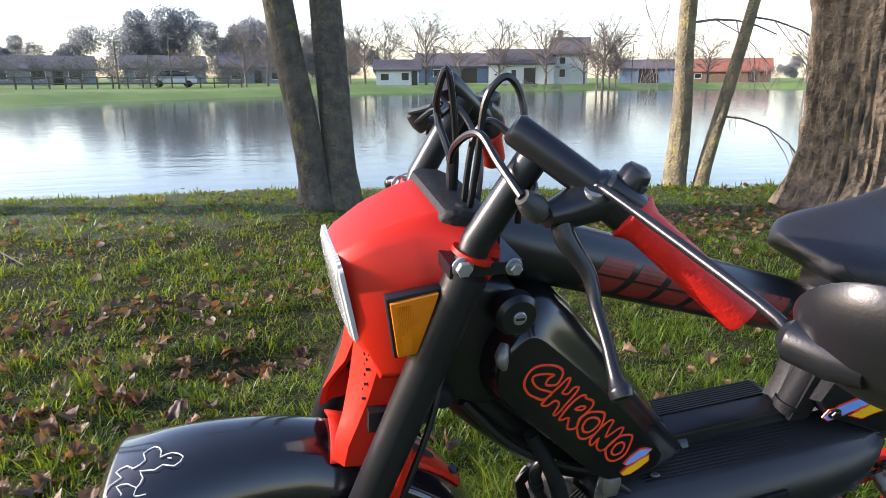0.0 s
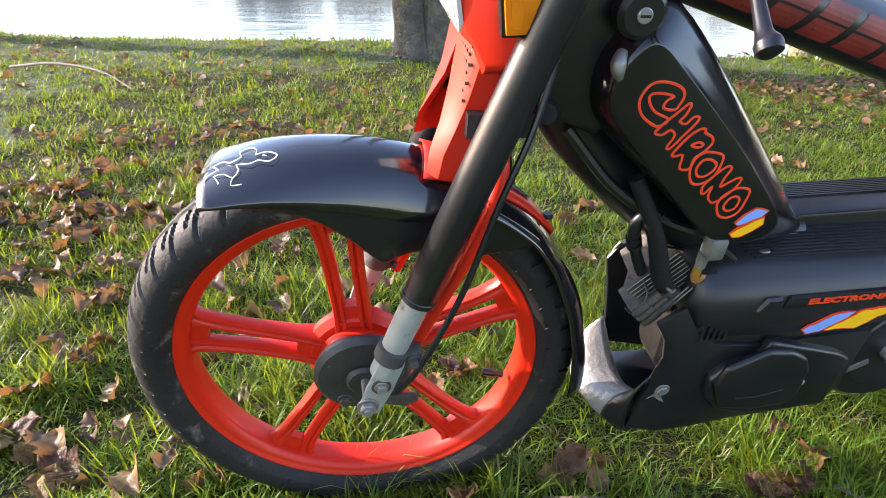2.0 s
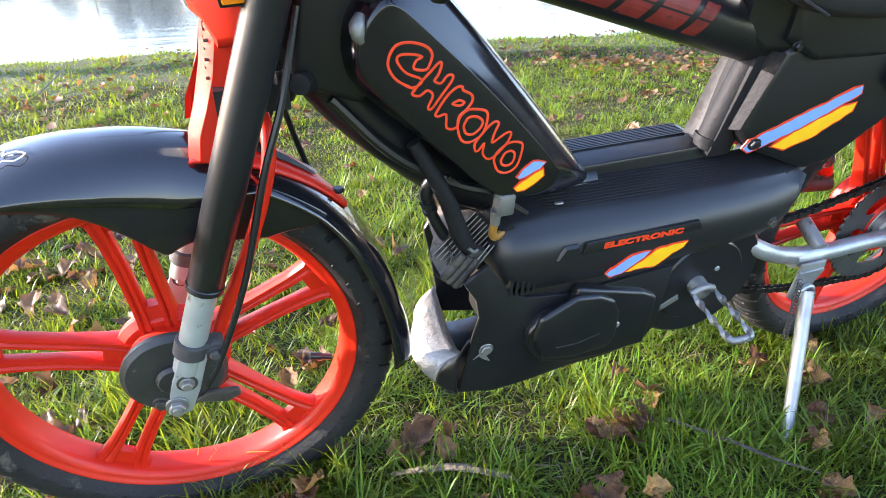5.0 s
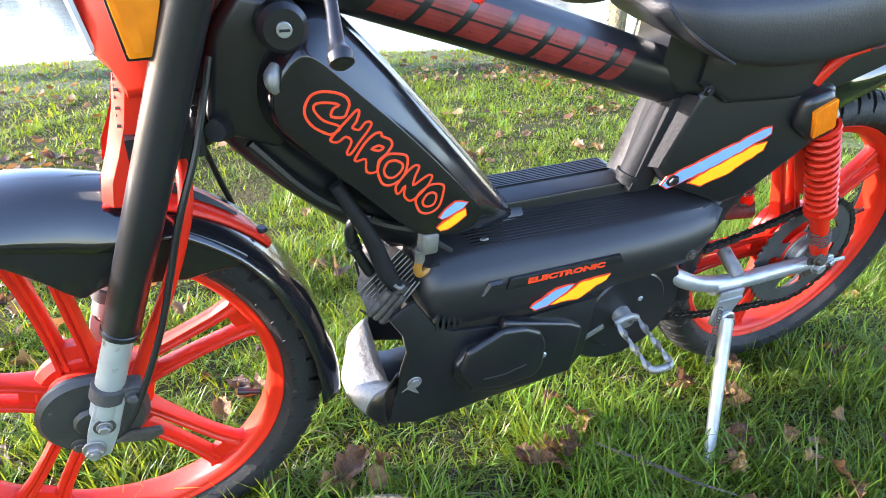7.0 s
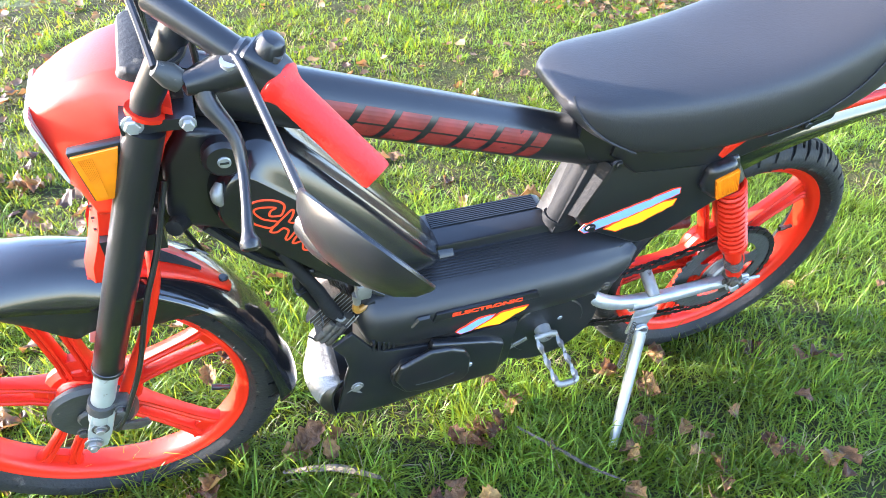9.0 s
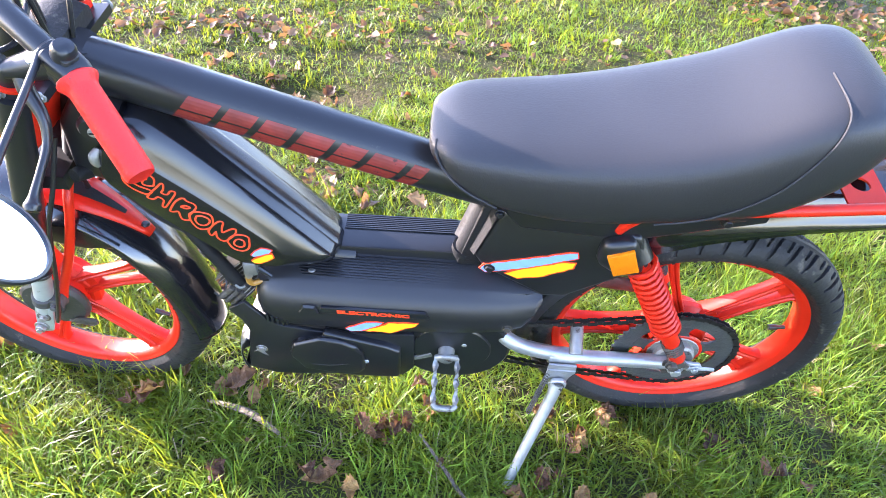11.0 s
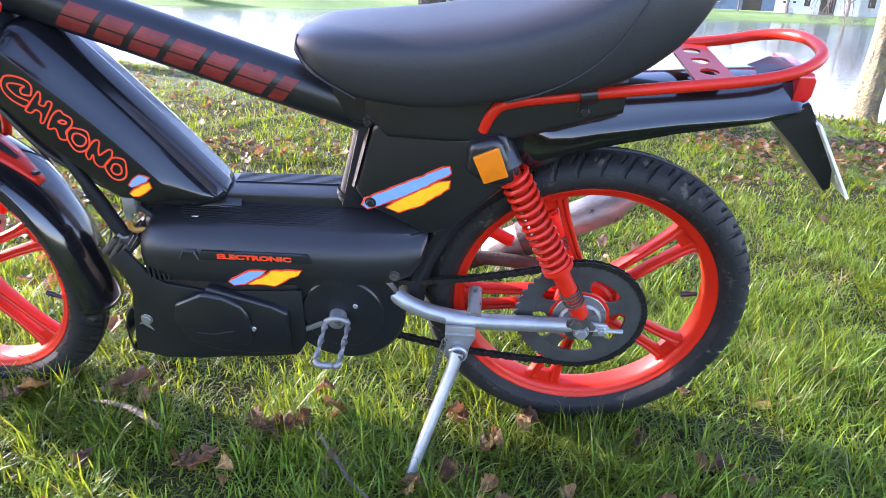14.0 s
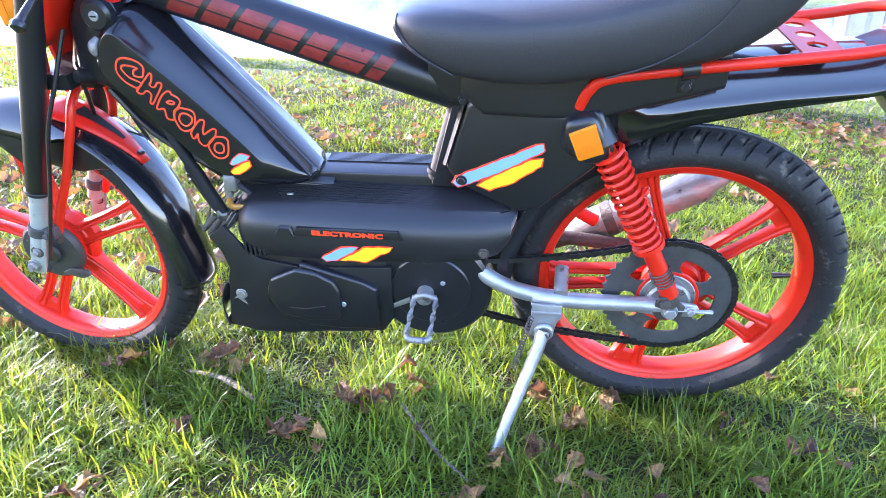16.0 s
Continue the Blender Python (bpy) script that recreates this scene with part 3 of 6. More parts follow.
def clump_mesh(h, wide, seed, mat, n=6500):
    """A broad tree or shrub mass of small ragged leaf clumps with gaps."""
    rng = np.random.default_rng(seed)
    lobes = 9
    lc = np.stack([rng.normal(0, wide * .30, lobes), rng.normal(0, wide * .30, lobes), h * rng.uniform(.25, .85, lobes)], -1)
    lr = h * rng.uniform(.16, .30, lobes) * (1 - .4 * (lc[:, 2] / h - .25))
    pick = rng.integers(0, lobes, n)
    u = rng.normal(0, 1, (n, 3))
    u /= np.linalg.norm(u, axis=1)[:, None]
    c = lc[pick] + u * (lr[pick] * rng.uniform(.55, 1.05, n))[:, None]
    c[:, 2] = np.clip(c[:, 2], 0.02 * h, None)
    v = (c[:, None, :] + rng.normal(0, h * 0.0105, (n, 3, 3))).reshape(-1, 3)
    me = bpy.data.meshes.new("clumps")
    me.from_pydata(v.tolist(), [], np.arange(n * 3).reshape(-1, 3).tolist())
    me.materials.append(mat)
    return me


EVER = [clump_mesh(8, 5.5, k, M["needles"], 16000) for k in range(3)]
SHRUB = [clump_mesh(2.2, 3.2, 20 + k, M["hedge"], 3200) for k in range(2)]
for k, (az, d, s) in enumerate([(2.6, 66, .75), (14, 88, .95), (17.4, 84, 1.05), (20.2, 92, .85), (23.6, 95, 1.05), (27.4, 90, 1.0), (30.6, 96, .8), (9.5, 85, 1.0), (11.0, 95, .9), (12.3, 88, 0.95), (40.2, 120, 1.0), (37, 118, .8), (-1.5, 80, .7), (6.2, 80, .75), (-26, 60, .9), (-33, 66, 1.0), (-19, 70, .7), (47, 120, 1.1), (52, 110, 1.0), (4.4, 72, .8)]):
    far_tree(BARE[k % 3], az, d, s)
for k in range(4):
    far_tree(BARE[k % 3], 31.7 + .5 * k, 84 + k, (.7, 1.0, .9, .75)[k], "brown weeping tree by the far bank")
# broad far trees, their haze carried by the leaf colour
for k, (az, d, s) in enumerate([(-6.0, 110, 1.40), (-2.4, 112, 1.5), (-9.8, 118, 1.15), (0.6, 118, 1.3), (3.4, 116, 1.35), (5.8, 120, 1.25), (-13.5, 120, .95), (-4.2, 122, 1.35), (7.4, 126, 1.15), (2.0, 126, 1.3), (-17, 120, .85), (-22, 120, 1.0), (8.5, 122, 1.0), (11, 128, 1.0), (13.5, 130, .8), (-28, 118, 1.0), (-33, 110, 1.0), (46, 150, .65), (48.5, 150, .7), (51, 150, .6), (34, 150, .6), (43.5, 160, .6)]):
    far_tree(EVER[k % 3], az, d, s, "broad tree beyond the pond, paled with haze colour")


def shrub(az, d, s):
    x, y = bearing(az, d)
    t = thing("shrub", "leafless shrub near the far bank, greyed with haze colour", "shrub", pose(x, y, gz(x, y) - .15, 0, 0, az * 53 % 360) @ Matrix.Scale(s, 4), group="far shrubs")
    part("foliage", SHRUB[int(d) % 2], None, t)


for az, d, s in ((-17.5, 63, 1.5), (-13.0, 66, 1.6), (-12, 63, 1.4), (-7.5, 66, 1.5), (-5.3, 64, 1.6), (-3.4, 72, 1.6), (0.6, 72, 1.5), (2.6, 76, 1.6), (-15, 64, 1.2), (-10.5, 64, 1.5), (-8.8, 66, 1.3), (-6.2, 62, 1.5), (-4.4, 68, 1.3), (-2.4, 70, 1.4), (-.4, 72, 1.5), (1.4, 74, 1.3), (4.0, 76, 1.4), (6.5, 80, 1.5), (9.0, 82, 1.5), (11.6, 86, 1.4), (18.4, 88, 1.2), (-20, 62, 1.4), (-24, 62, 1.5), (25.0, 73, .8), (26.5, 74, .8), (28.2, 76, .7), (33.5, 100, 1.2), (38.6, 112, 1.1), (44.2, 130, 1.6), (46, 128, 1.6), (48, 126, 1.5)):
    shrub(az, d, s)


def house(name, az, d, w, depth, wall_h, roof_h, wall, roof, label, windows=(), doors=(), turn=0.0, category="house"):
    """A gabled building facing the pond; openings are (offset, sill, width, height)."""
    x, y = bearing(az, d)
    h = thing(name, label, category, pose(x, y, gz(x, y) - 0.1, 0, 0, -az + turn))
    part("wall", box(-w / 2, w / 2, 0, depth, 0, wall_h), wall, h)
    o = 0.35
    prof = [(-o, wall_h - 0.1), (depth / 2, wall_h + roof_h), (depth + o, wall_h - 0.1), (depth + o, wall_h - .3), (depth / 2, wall_h + roof_h - .25), (-o, wall_h - .3)]
    part("roof", loft([[(sx, py, pz) for py, pz in prof] for sx in (-w / 2 - o, w / 2 + o)]), roof, h)
    for s in (-w / 2 + 0.02, w / 2 - 0.02):
        bm = bmesh.new()
        v = [bm.verts.new(p) for p in ((s, 0, wall_h), (s, depth, wall_h), (s, depth / 2, wall_h + roof_h - .2))]
        bm.faces.new(v)
        part("gable", bm, wall, h)
    for cx, z0, ww, hh in windows:
        f = part("window", box(cx - ww / 2, cx + ww / 2, -.06, .02, z0, z0 + hh), M["white"], h)
        part("pane", box(cx - ww / 2 + .08, cx + ww / 2 - .08, -.075, .0, z0 + .08, z0 + hh - .08), M["dark"], f)
    for cx, z0, ww, hh in doors:
        part("door", box(cx - ww / 2, cx + ww / 2, -.05, .02, z0, z0 + hh), M["dark"], h)
    return h


house("hut", 15.0, 80, 5.0, 4.0, 2.0, 1.1, M["wall"], M["slate"], "small white lakeside hut with a dark roof", [(-1.5, .6, 1.1, .9), (.9, .6, 1.0, 1.0)], [(2.0, .1, .7, 1.8)])
house("house", 25.4, 95, 9.0, 8, 3.0, 2.0, M["wall"], M["slate"], "white house with a dark slate roof", [(-3.5, 1.2, .5, .4), (-2.4, 1.2, .5, .4), (-1.0, .9, .8, 1.2)], [(1.2, .1, 1.6, 2.2)])
wing = house("house", 29.4, 97, 5.0, 9, 4.3, 2.4, M["wall"], M["slate"], "tall white house wing with a steep dark roof", [(-1, 1.0, .9, 1.2), (-1, 2.8, .9, 1.0)])
part("chimney", box(-1.9, -1.2, 3.5, 4.2, 5.9, 7.6), M["brick"], wing)
house("barn", 36.2, 114, 11, 8, 2.6, 1.3, M["bluewall"], M["slate"], "blue-sided shed with a dark low roof", [], [(-1, .1, 3, 2.2)], category="shed")
house("barn", 41.2, 132, 16, 9, 2.2, 2.2, M["brick"], M["clay"], "long farm building with a red tile roof", [(-4, .7, 1.2, 1.0), (2, .7, 1.2, 1.0)], [(5, .1, 1.4, 1.9)], category="barn")
house("barn", 20.0, 108, 13, 8, 2.8, 2.0, M["bluewall"], M["slate"], "grey-blue shed with a slate roof", [(-3, 1.0, 1.5, 1.2)], [(2, .1, 2.5, 2.2)], category="shed")
house("house", -12.0, 84, 11, 8, 1.9, 1.4, M["dull"], M["slate"], "low house with a brown roof behind a fence", [(-3.5, .6, 1.4, 1.1), (0, .6, 1.4, 1.1), (3.5, .6, 1.4, 1.1)], [(1.8, .1, 1, 1.8)])
house("house", -3.4, 96, 10, 8, 2.2, 1.6, M["dull"], M["slate"], "low grey house among the trees", [(-3, .6, 1.4, 1.1), (2.5, .6, 1.4, 1.1)], [(0, .1, 1, 1.8)])
house("house", 3.6, 100, 10, 8, 2.4, 1.8, M["dull"], M["slate"], "grey house half hidden by bare trees", [(-3, .6, 1.4, 1.1), (2.5, .6, 1.4, 1.1)], [(0, .1, 1, 1.8)])


# fence along the far lane, poles, a parked car, a small boat on the far bank
fence = thing("fence", "long low wooden fence along the far lane", "fence", pose(0, 0, 0))
prev = None
for k in range(26):
    az = -24 + 1.05 * k
    x, y = bearing(az, 55 + .35 * k)
    z = gz(x, y)
    part("post", box(x - .06, x + .06, y - .06, y + .06, z - .1, z + .95), M["wood"], fence)
    if prev:
        for dz in (.42, .85):
            part("rail", tube([(prev[0], prev[1], prev[2] + dz), (x, y, z + dz)], .045, 6), M["wood"], fence)
    prev = (x, y, z)
for az, d, h in ((-6.8, 60, 3.6), (-4.6, 62, 2.6), (-3.0, 66, 4.2), (7.2, 80, 4.5), (34.4, 105, 6.0), (38.8, 112, 6.5)):
    x, y = bearing(az, d)
    t = thing("lamp_pole", "slim grey lane pole with a small lamp head", "pole", pose(x, y, gz(x, y), 0, 0, -az), group="far poles")
    part("pole", tube([(0, 0, -.1), (0, 0, h)], [.07, .045], 8), M["wood"], t)
    part("lamp_head", box(-.05, .5, -.1, .1, h - .05, h + .08, .03), M["alloy"], t)
x, y = bearing(-2.9, 68)
car = thing("car", "small white car parked on the far lane", "car", pose(x, y, gz(x, y), 0, 0, 8))
part("body", loft([[(-2, yy, zz) for yy, zz in rounded(-.8, .8, .3, .8, .12)], [(-1.8, yy, zz) for yy, zz in rounded(-.85, .85, .28, .95, .12)], [(1.8, yy, zz) for yy, zz in rounded(-.85, .85, .28, .95, .12)], [(2.0, yy, zz) for yy, zz in rounded(-.8, .8, .3, .75, .12)]]), M["wall"], car)
part("cabin", loft([[(-1.5, yy, zz) for yy, zz in rounded(-.75, .75, .9, 1.0, .04)], [(-1.0, yy, zz) for yy, zz in rounded(-.7, .7, .9, 1.45, .12)], [(.4, yy, zz) for yy, zz in rounded(-.7, .7, .9, 1.48, .12)], [(1.1, yy, zz) for yy, zz in rounded(-.75, .75, .9, 1.0, .04)]]), M["dark"], car)
for wx in (-1.25, 1.25):
    for wy in (-.82, .82):
        part("wheel", disc(wx, .3, .3, wy - .1, wy + .1, 18, .03), M["rubber"], car)
x, y = bearing(-20.5, 40)
boat = thing("rowing_boat", "small grey rowing boat pulled up on the far bank", "boat", pose(x, y, gz(x, y) + .05, 0, 0, 20))
rings = []
for f in np.linspace(0, 1, 9):
    bw = .62 * math.sin(math.pi * (.12 + .80 * f)) ** .7
    rings.append([(-1.6 + 3.2 * f, -bw, .55 + .25 * (1 - f) ** 2), (-1.6 + 3.2 * f, -bw * .6, .12), (-1.6 + 3.2 * f, bw * .6, .12), (-1.6 + 3.2 * f, bw, .55 + .25 * (1 - f) ** 2)])
hull = part("hull", loft(rings, closed=False), M["dull"], boat)
sol = hull.modifiers.new("thick", "SOLIDIFY")
sol.thickness = .05
part("thwart", box(-.2, .1, -.5, .5, .42, .47), M["wood"], boat)


# ---------------------------------------------------------------- the moped (x to the rear, y away, z up in its own frame)
moped = thing("moped", "red and black moped leaning on its side stand in the grass", "moped", pose(0, 0.138, -0.008, 12, 0, 0))
FW, RW = (-0.003, 0.281), (1.116, 0.287)     # wheel centres (x, z)
FACE = lambda x, y, z, turn=0.0: pose(x, y, z, 90, 0, 0) @ pose(0, 0, 0, 0, 0, turn)


def tyre_bm(cx, cz, half, grooves):
    prof = []
    for k in range(49):
        a = radians(-118 + 236 * k / 48)
        prof.append((half * 1.02 * math.sin(a) if abs(a) < 2.2 else half * math.sin(a), 0.2435 + 0.0325 * math.cos(a)))
    prof[0], prof[-1] = (-0.0240, 0.219), (0.0240, 0.219)

    def tread(a, y, r):
        t = abs(y) / half
        if r < 0.236 or t > 0.995:
            return r
        s = 1 if y > 0 else -1
        g = (a * grooves / (2 * math.pi) + (0.8 * t + (0.25 if s > 0 else 0.0)) * s) % 1.0
        cut = 0.0052 if (g < 0.17 and 0.22 < t) else 0.0
        if 0.42 < g < 0.55 and 0.25 < t < 0.70:
            cut = 0.0045
        if abs(t - 0.16) < 0.05:
            cut = max(cut, 0.0035)
        return r - cut
    return spun(prof, cx, cz, grooves * 24, shape=tread)


def rim_bm(cx, cz):
    half = [(-.0255, .2225), (-.0275, .2200), (-.0265, .2172), (-.0245, .2155), (-.0235, .2125), (-.0215, .2088), (-.0185, .2058), (-.0145, .2038), (-.008, .2030)]
    prof = half + [(-y, r) for y, r in half[::-1]]
    return spun(prof, cx, cz, 96, closed=True)


def spoke_bm(cx, cz, angle):
    """A cast spoke: two fluted ribs that join at the hub and at the rim."""
    bm = bmesh.new()
    a = radians(angle)
    ux, uz = math.cos(a), math.sin(a)

    def put(r, t, y):
        return (cx + ux * r - uz * t, y, cz + uz * r + ux * t)
    for side in (-1, 1):
        rings = []
        for r, t, w, hh in ((.045, .0150, .0090, .017), (.080, .0150, .0075, .012), (.13, .0155, .0080, .010), (.170, .0175, .0085, .010), (.195, .0205, .010, .010), (.2065, .026, .015, .012)):
            c = side * t
            rings.append([put(r, c - w, -hh * .55), put(r, c - w * .75, -hh), put(r, c - w * .3, -hh), put(r, c, -hh * .74), put(r, c + w * .3, -hh), put(r, c + w * .75, -hh), put(r, c + w, -hh * .55), put(r, c + w, hh * .55), put(r, c + w * .6, hh), put(r, c - w * .6, hh), put(r, c - w, hh * .55)])
        loft(rings, bm=bm)
    loft([[put(r, -w, -h), put(r, w, -h), put(r, w, h), put(r, -w, h)] for r, w, h in ((.05, .022, .012), (.078, .016, .008))], bm=bm)
    loft([[put(r, -w, -h), put(r, w, -h), put(r, w, h), put(r, -w, h)] for r, w, h in ((.184, .022, .006), (.2060, .034, .008))], bm=bm)
    return bm


def wheel(name, centre, half, grooves, first, label, valve_angle):
    cx, cz = centre
    w = part(name, rim_bm(cx, cz), M["red"], moped, label)
    part("hub", disc(cx, cz, .066, -.0135, .0135, 52, .008, disc(cx, cz, .050, -.034, .034, 40, .005)), M["red"], w)
    for s in range(5):
        part("spoke", spoke_bm(cx, cz, first + 72 * s), M["red"], w)
    part("tyre", tyre_bm(cx, cz, half, grooves), M["rubber"], w, "black road tyre with slanted tread grooves")
    a = radians(valve_angle)
    part("valve", tube([(cx + r * math.cos(a), -.004, cz + r * math.sin(a)) for r in (.194, .182, .180, .166)], [.004, .004, .0055, .005], 10), M["black"], w)
    return w


front_wheel = wheel("front_wheel", FW, 0.040, 44, 97, "red five-spoke front wheel", -14)
rear_wheel = wheel("rear_wheel", RW, 0.043, 46, 41, "red five-spoke rear wheel", 6)

# the rims sit a little off the axle nuts; the front wheel and its guard are steered a few degrees
FIT = 1.0106
STEER = Matrix.Translation((-.004, 0, .276)) @ pose(0, 0, 0, 0, 18.8, 0) @ pose(0, 0, 0, 0, 0, -5.5) @ pose(0, 0, 0, 0, -18.8, 0) @ Matrix.Translation((-FW[0], 0, -FW[1]))
rear_fit = Matrix.Translation((1.126, 0, .290)) @ Matrix.Diagonal((FIT, 1, FIT, 1)) @ Matrix.Translation((-RW[0], 0, -RW[1]))
front_fit = STEER @ Matrix.Translation((FW[0], 0, FW[1])) @ Matrix.Diagonal((FIT, 1, FIT, 1)) @ Matrix.Translation((-FW[0], 0, -FW[1]))
for w, fit in ((front_wheel, front_fit), (rear_wheel, rear_fit)):
    for ob in (w, *w.children_recursive):
        ob.data.transform(fit)

# front hub
bm = disc(*FW, .060, -.034, -.052, 48, .006)
disc(*FW, .022, -.052, -.062, 30, .004, bm)
part("brake_drum", bm, M["drum"], front_wheel, "dull grey brake drum plate")
part("axle_nut", bolt(FW[0] + .001, -.099, FW[1] + .003, .0092, .010, tube([(FW[0] + .001, -.055, FW[1] + .003), (FW[0] + .001, -.113, FW[1] + .003)], .0050, 12)), M["alloy"], front_wheel)
part("brake_arm", plate([(.010, .240), (.048, .228), (.066, .236), (.064, .248), (.030, .252)], -.054, -.061, .003), M["greasy"], front_wheel)
part("cam_bolt", bolt(-.026, -.052, .244, .0075, .008), M["greasy"], front_wheel)
part("cable_stop", tube([(.040, -.070, .320), (.046, -.074, .338), (.050, -.076, .350)], [.006, .0075, .006], 12), M["greasy"], front_wheel)

# fork: legs lie on the steering line, which leans back
RAKE = radians(18.8)


def fork_at(z, y):
    return Vector((FW[0] + 0.004 + (z - FW[1]) * math.tan(RAKE), y, z))


for side in (-1, 1):
    y = side * .089
    leg = part("fork_leg", tube([fork_at(z, y) for z in (.434, .437, .60, .79)], [.0165, .0185, .0190, .0195], 22), M["black"], moped, "black fork leg sleeve")
    part("lower_tube", tube([fork_at(z, y * .98) for z in (.325, .44)], .0150, 20), M["pale"], leg, "pale grey lower fork tube")
    part("collar", tube([fork_at(z, y) for z in (.4325, .4335, .4385, .4395)], [.0180, .0196, .0196, .0186], 22), M["black"], leg)
    out = y - .010 if side < 0 else y + .004
    bm = plate([(-.014, .270), (-.004, .264), (.012, .268), (.026, .300), (.043, .352), (.014, .356), (-.004, .308)], out, out + .006, .002)
    part("dropout", bm, M["pale"], leg, "pale grey flattened fork end")
    bm = tube([fork_at(z, y * .98) for z in (.346, .348, .364, .366)], [.0155, .0185, .0185, .0155], 20)
    box(fork_at(.354, 0).x + .012, fork_at(.354, 0).x + .034, y - .010, y + .010, .342, .364, .003, bm)
    bolt(fork_at(.354, 0).x + .024, y - .010, .353, .006, .010, bm)
    part("clamp", bm, M["worn"], leg, "grimy clamp round the fork tube")
    part("dropout_bolt", bolt(.014, out, .314, .0062, .008), M["alloy"], leg)
    part("bolt_washer", disc(.014, .314, .0115, out, out - .0016, 20, .0005), M["greasy"], leg)

# mudguard over the front wheel
CROWN_A, CROWN_R = [-9, 8, 30, 50, 80, 96, 110, 121], [.302, .287, .286, .290, .291, .294, .301, .304]
EDGE_A, EDGE_R = [-9, 3, 14, 28, 46, 61, 70, 78, 87, 96, 104, 111, 117, 121], [.272, .265, .263, .266, .277, .274, .246, .237, .240, .2465, .257, .269, .281, .291]
SKIRT_A, SKIRT_R = [46, 54, 62, 70, 76, 80, 86, 92, 100, 108, 114], [.262, .222, .205, .200, .186, .174, .186, .205, .232, .252, .266]


def crown(a):
    return float(np.interp(a, CROWN_A, CROWN_R))


def front_guard():
    rings = []
    for k in range(66):
        a = -9 + 130 * k / 65
        e, top = float(np.interp(a, EDGE_A, EDGE_R)), crown(a)
        hw = .058 + .010 * max(0, (a - 70) / 54) - .006 * max(0, (30 - a) / 40)
        ca, sa = math.cos(radians(a)), math.sin(radians(a))
        h = top - e
        side = [(0, top), (.22, top - .02 * h), (.42, top - .08 * h), (.58, top - .19 * h), (.72, top - .36 * h), (.84, top - .56 * h), (.94, top - .80 * h), (1.0, e)]
        full = [(-hw * f, r) for f, r in side[::-1]] + [(hw * f, r) for f, r in side[1:]]
        rings.append([(FW[0] + r * ca, y, FW[1] + r * sa) for y, r in full])
    return loft(rings, closed=False)


def guard_skirt(side):
    rings = []
    for a in np.linspace(46, 114, 36):
        lo = float(np.interp(a, SKIRT_A, SKIRT_R))
        hi = max(lo + .004, float(np.interp(a, EDGE_A, EDGE_R)) + .006)
        hw = (.058 + .010 * max(0, (a - 70) / 54) - .006) * side
        ca, sa = math.cos(radians(a)), math.sin(radians(a))
        rings.append([(FW[0] + r * ca, y, FW[1] + r * sa) for y, r in ((hw, hi), (hw, (hi + lo) / 2), (hw - .002 * side, lo + .004), (hw - .005 * side, lo), (hw - .006 * side, lo + .004), (hw - .004 * side, hi))])
    return loft(rings)


guard = part("front_mudguard", front_guard(), M["gloss"], moped, "glossy black front mudguard")
sol = guard.modifiers.new("thick", "SOLIDIFY")
sol.thickness, sol.offset = 0.0025, -1
for side in (-1, 1):
    part("guard_skirt", guard_skirt(side), M["black"], guard, "matt black side skirt of the mudguard")


def on_guard(a, y, lift=.0012):
    r = crown(a) + lift - .003 * (abs(y) / .03) ** 2 * .5 - .012 * max(0, (abs(y) - .035) / .02)
    return (FW[0] + r * math.cos(radians(a)), y, FW[1] + r * math.sin(radians(a)))


bm = bmesh.new()
for line in ([(119, -.050), (117, -.044), (118, -.036), (115, -.038), (113, -.044), (111, -.038), (112, -.028), (108, -.034), (106, -.030), (103, -.036), (101, -.026), (104, -.016), (107, -.018)],
             [(119, -.050), (121, -.040), (120, -.030), (117, -.026), (119, -.014), (116, -.012), (114, -.020), (111, -.014), (112, -.002), (109, .002), (107, -.008), (107, -.018)],
             [(113, -.044), (114, -.050), (111, -.052)], [(105, -.022), (104, -.024)]):
    tube([on_guard(119.5 - (121 - a) * .74, y * .95) for a, y in line], .0007, 5, curved=2, bm=bm)
part("emblem", bm, M["white"], guard, "white outline emblem")

# red stays over the guard, and the perforated red fork panel
STAY = [(.050, -.076, .345), (.072, -.074, .395), (.105, -.070, .465), (.132, -.062, .540), (.138, -.045, .580), (.132, 0, .596)]
bm = tube(STAY + [(x, -y, z) for x, y, z in STAY[-2::-1]], .0075, 10, 5)
part("mudguard_stay", bm, M["red"], moped, "red tubular mudguard stay")
rings = []
for a in np.linspace(76, 40, 14):
    hw = float(np.interp(a, [40, 46, 64, 76], [.010, .016, .036, .044]))
    pts = [on_guard(a, t * hw, .004 - .003 * t * t) for t in (-1, -.5, 0, .5, 1)]
    rings.append(pts)
tongue = part("guard_bracket", loft(rings, closed=False), M["red"], moped, "red bracket plate on the mudguard")
sol = tongue.modifiers.new("thick", "SOLIDIFY")
sol.thickness, sol.offset = 0.003, 0
bm = bmesh.new()
rings = []
for a in np.linspace(67, 50, 6):
    hw = float(np.interp(a, [50, 67], [.004, .014]))
    rings.append([on_guard(a, t * hw, .0068) for t in (-1, 0, 1)])
part("bracket_slot", loft(rings, closed=False), M["matt"], tongue)
part("bracket_bolt", disc(0, 0, .007, 0, .006, 16, .002), M["black"], tongue).matrix_basis = Matrix.Translation(on_guard(43, 0, .006)) @ pose(0, 0, 0, 90, 0, 0) @ pose(0, 0, 0, 0, 35, 0)

for ob in (guard, *guard.children_recursive, tongue, *tongue.children_recursive):
    if ob.matrix_basis == Matrix.Identity(4):
        ob.data.transform(STEER)
    else:
        ob.matrix_basis = STEER @ ob.matrix_basis

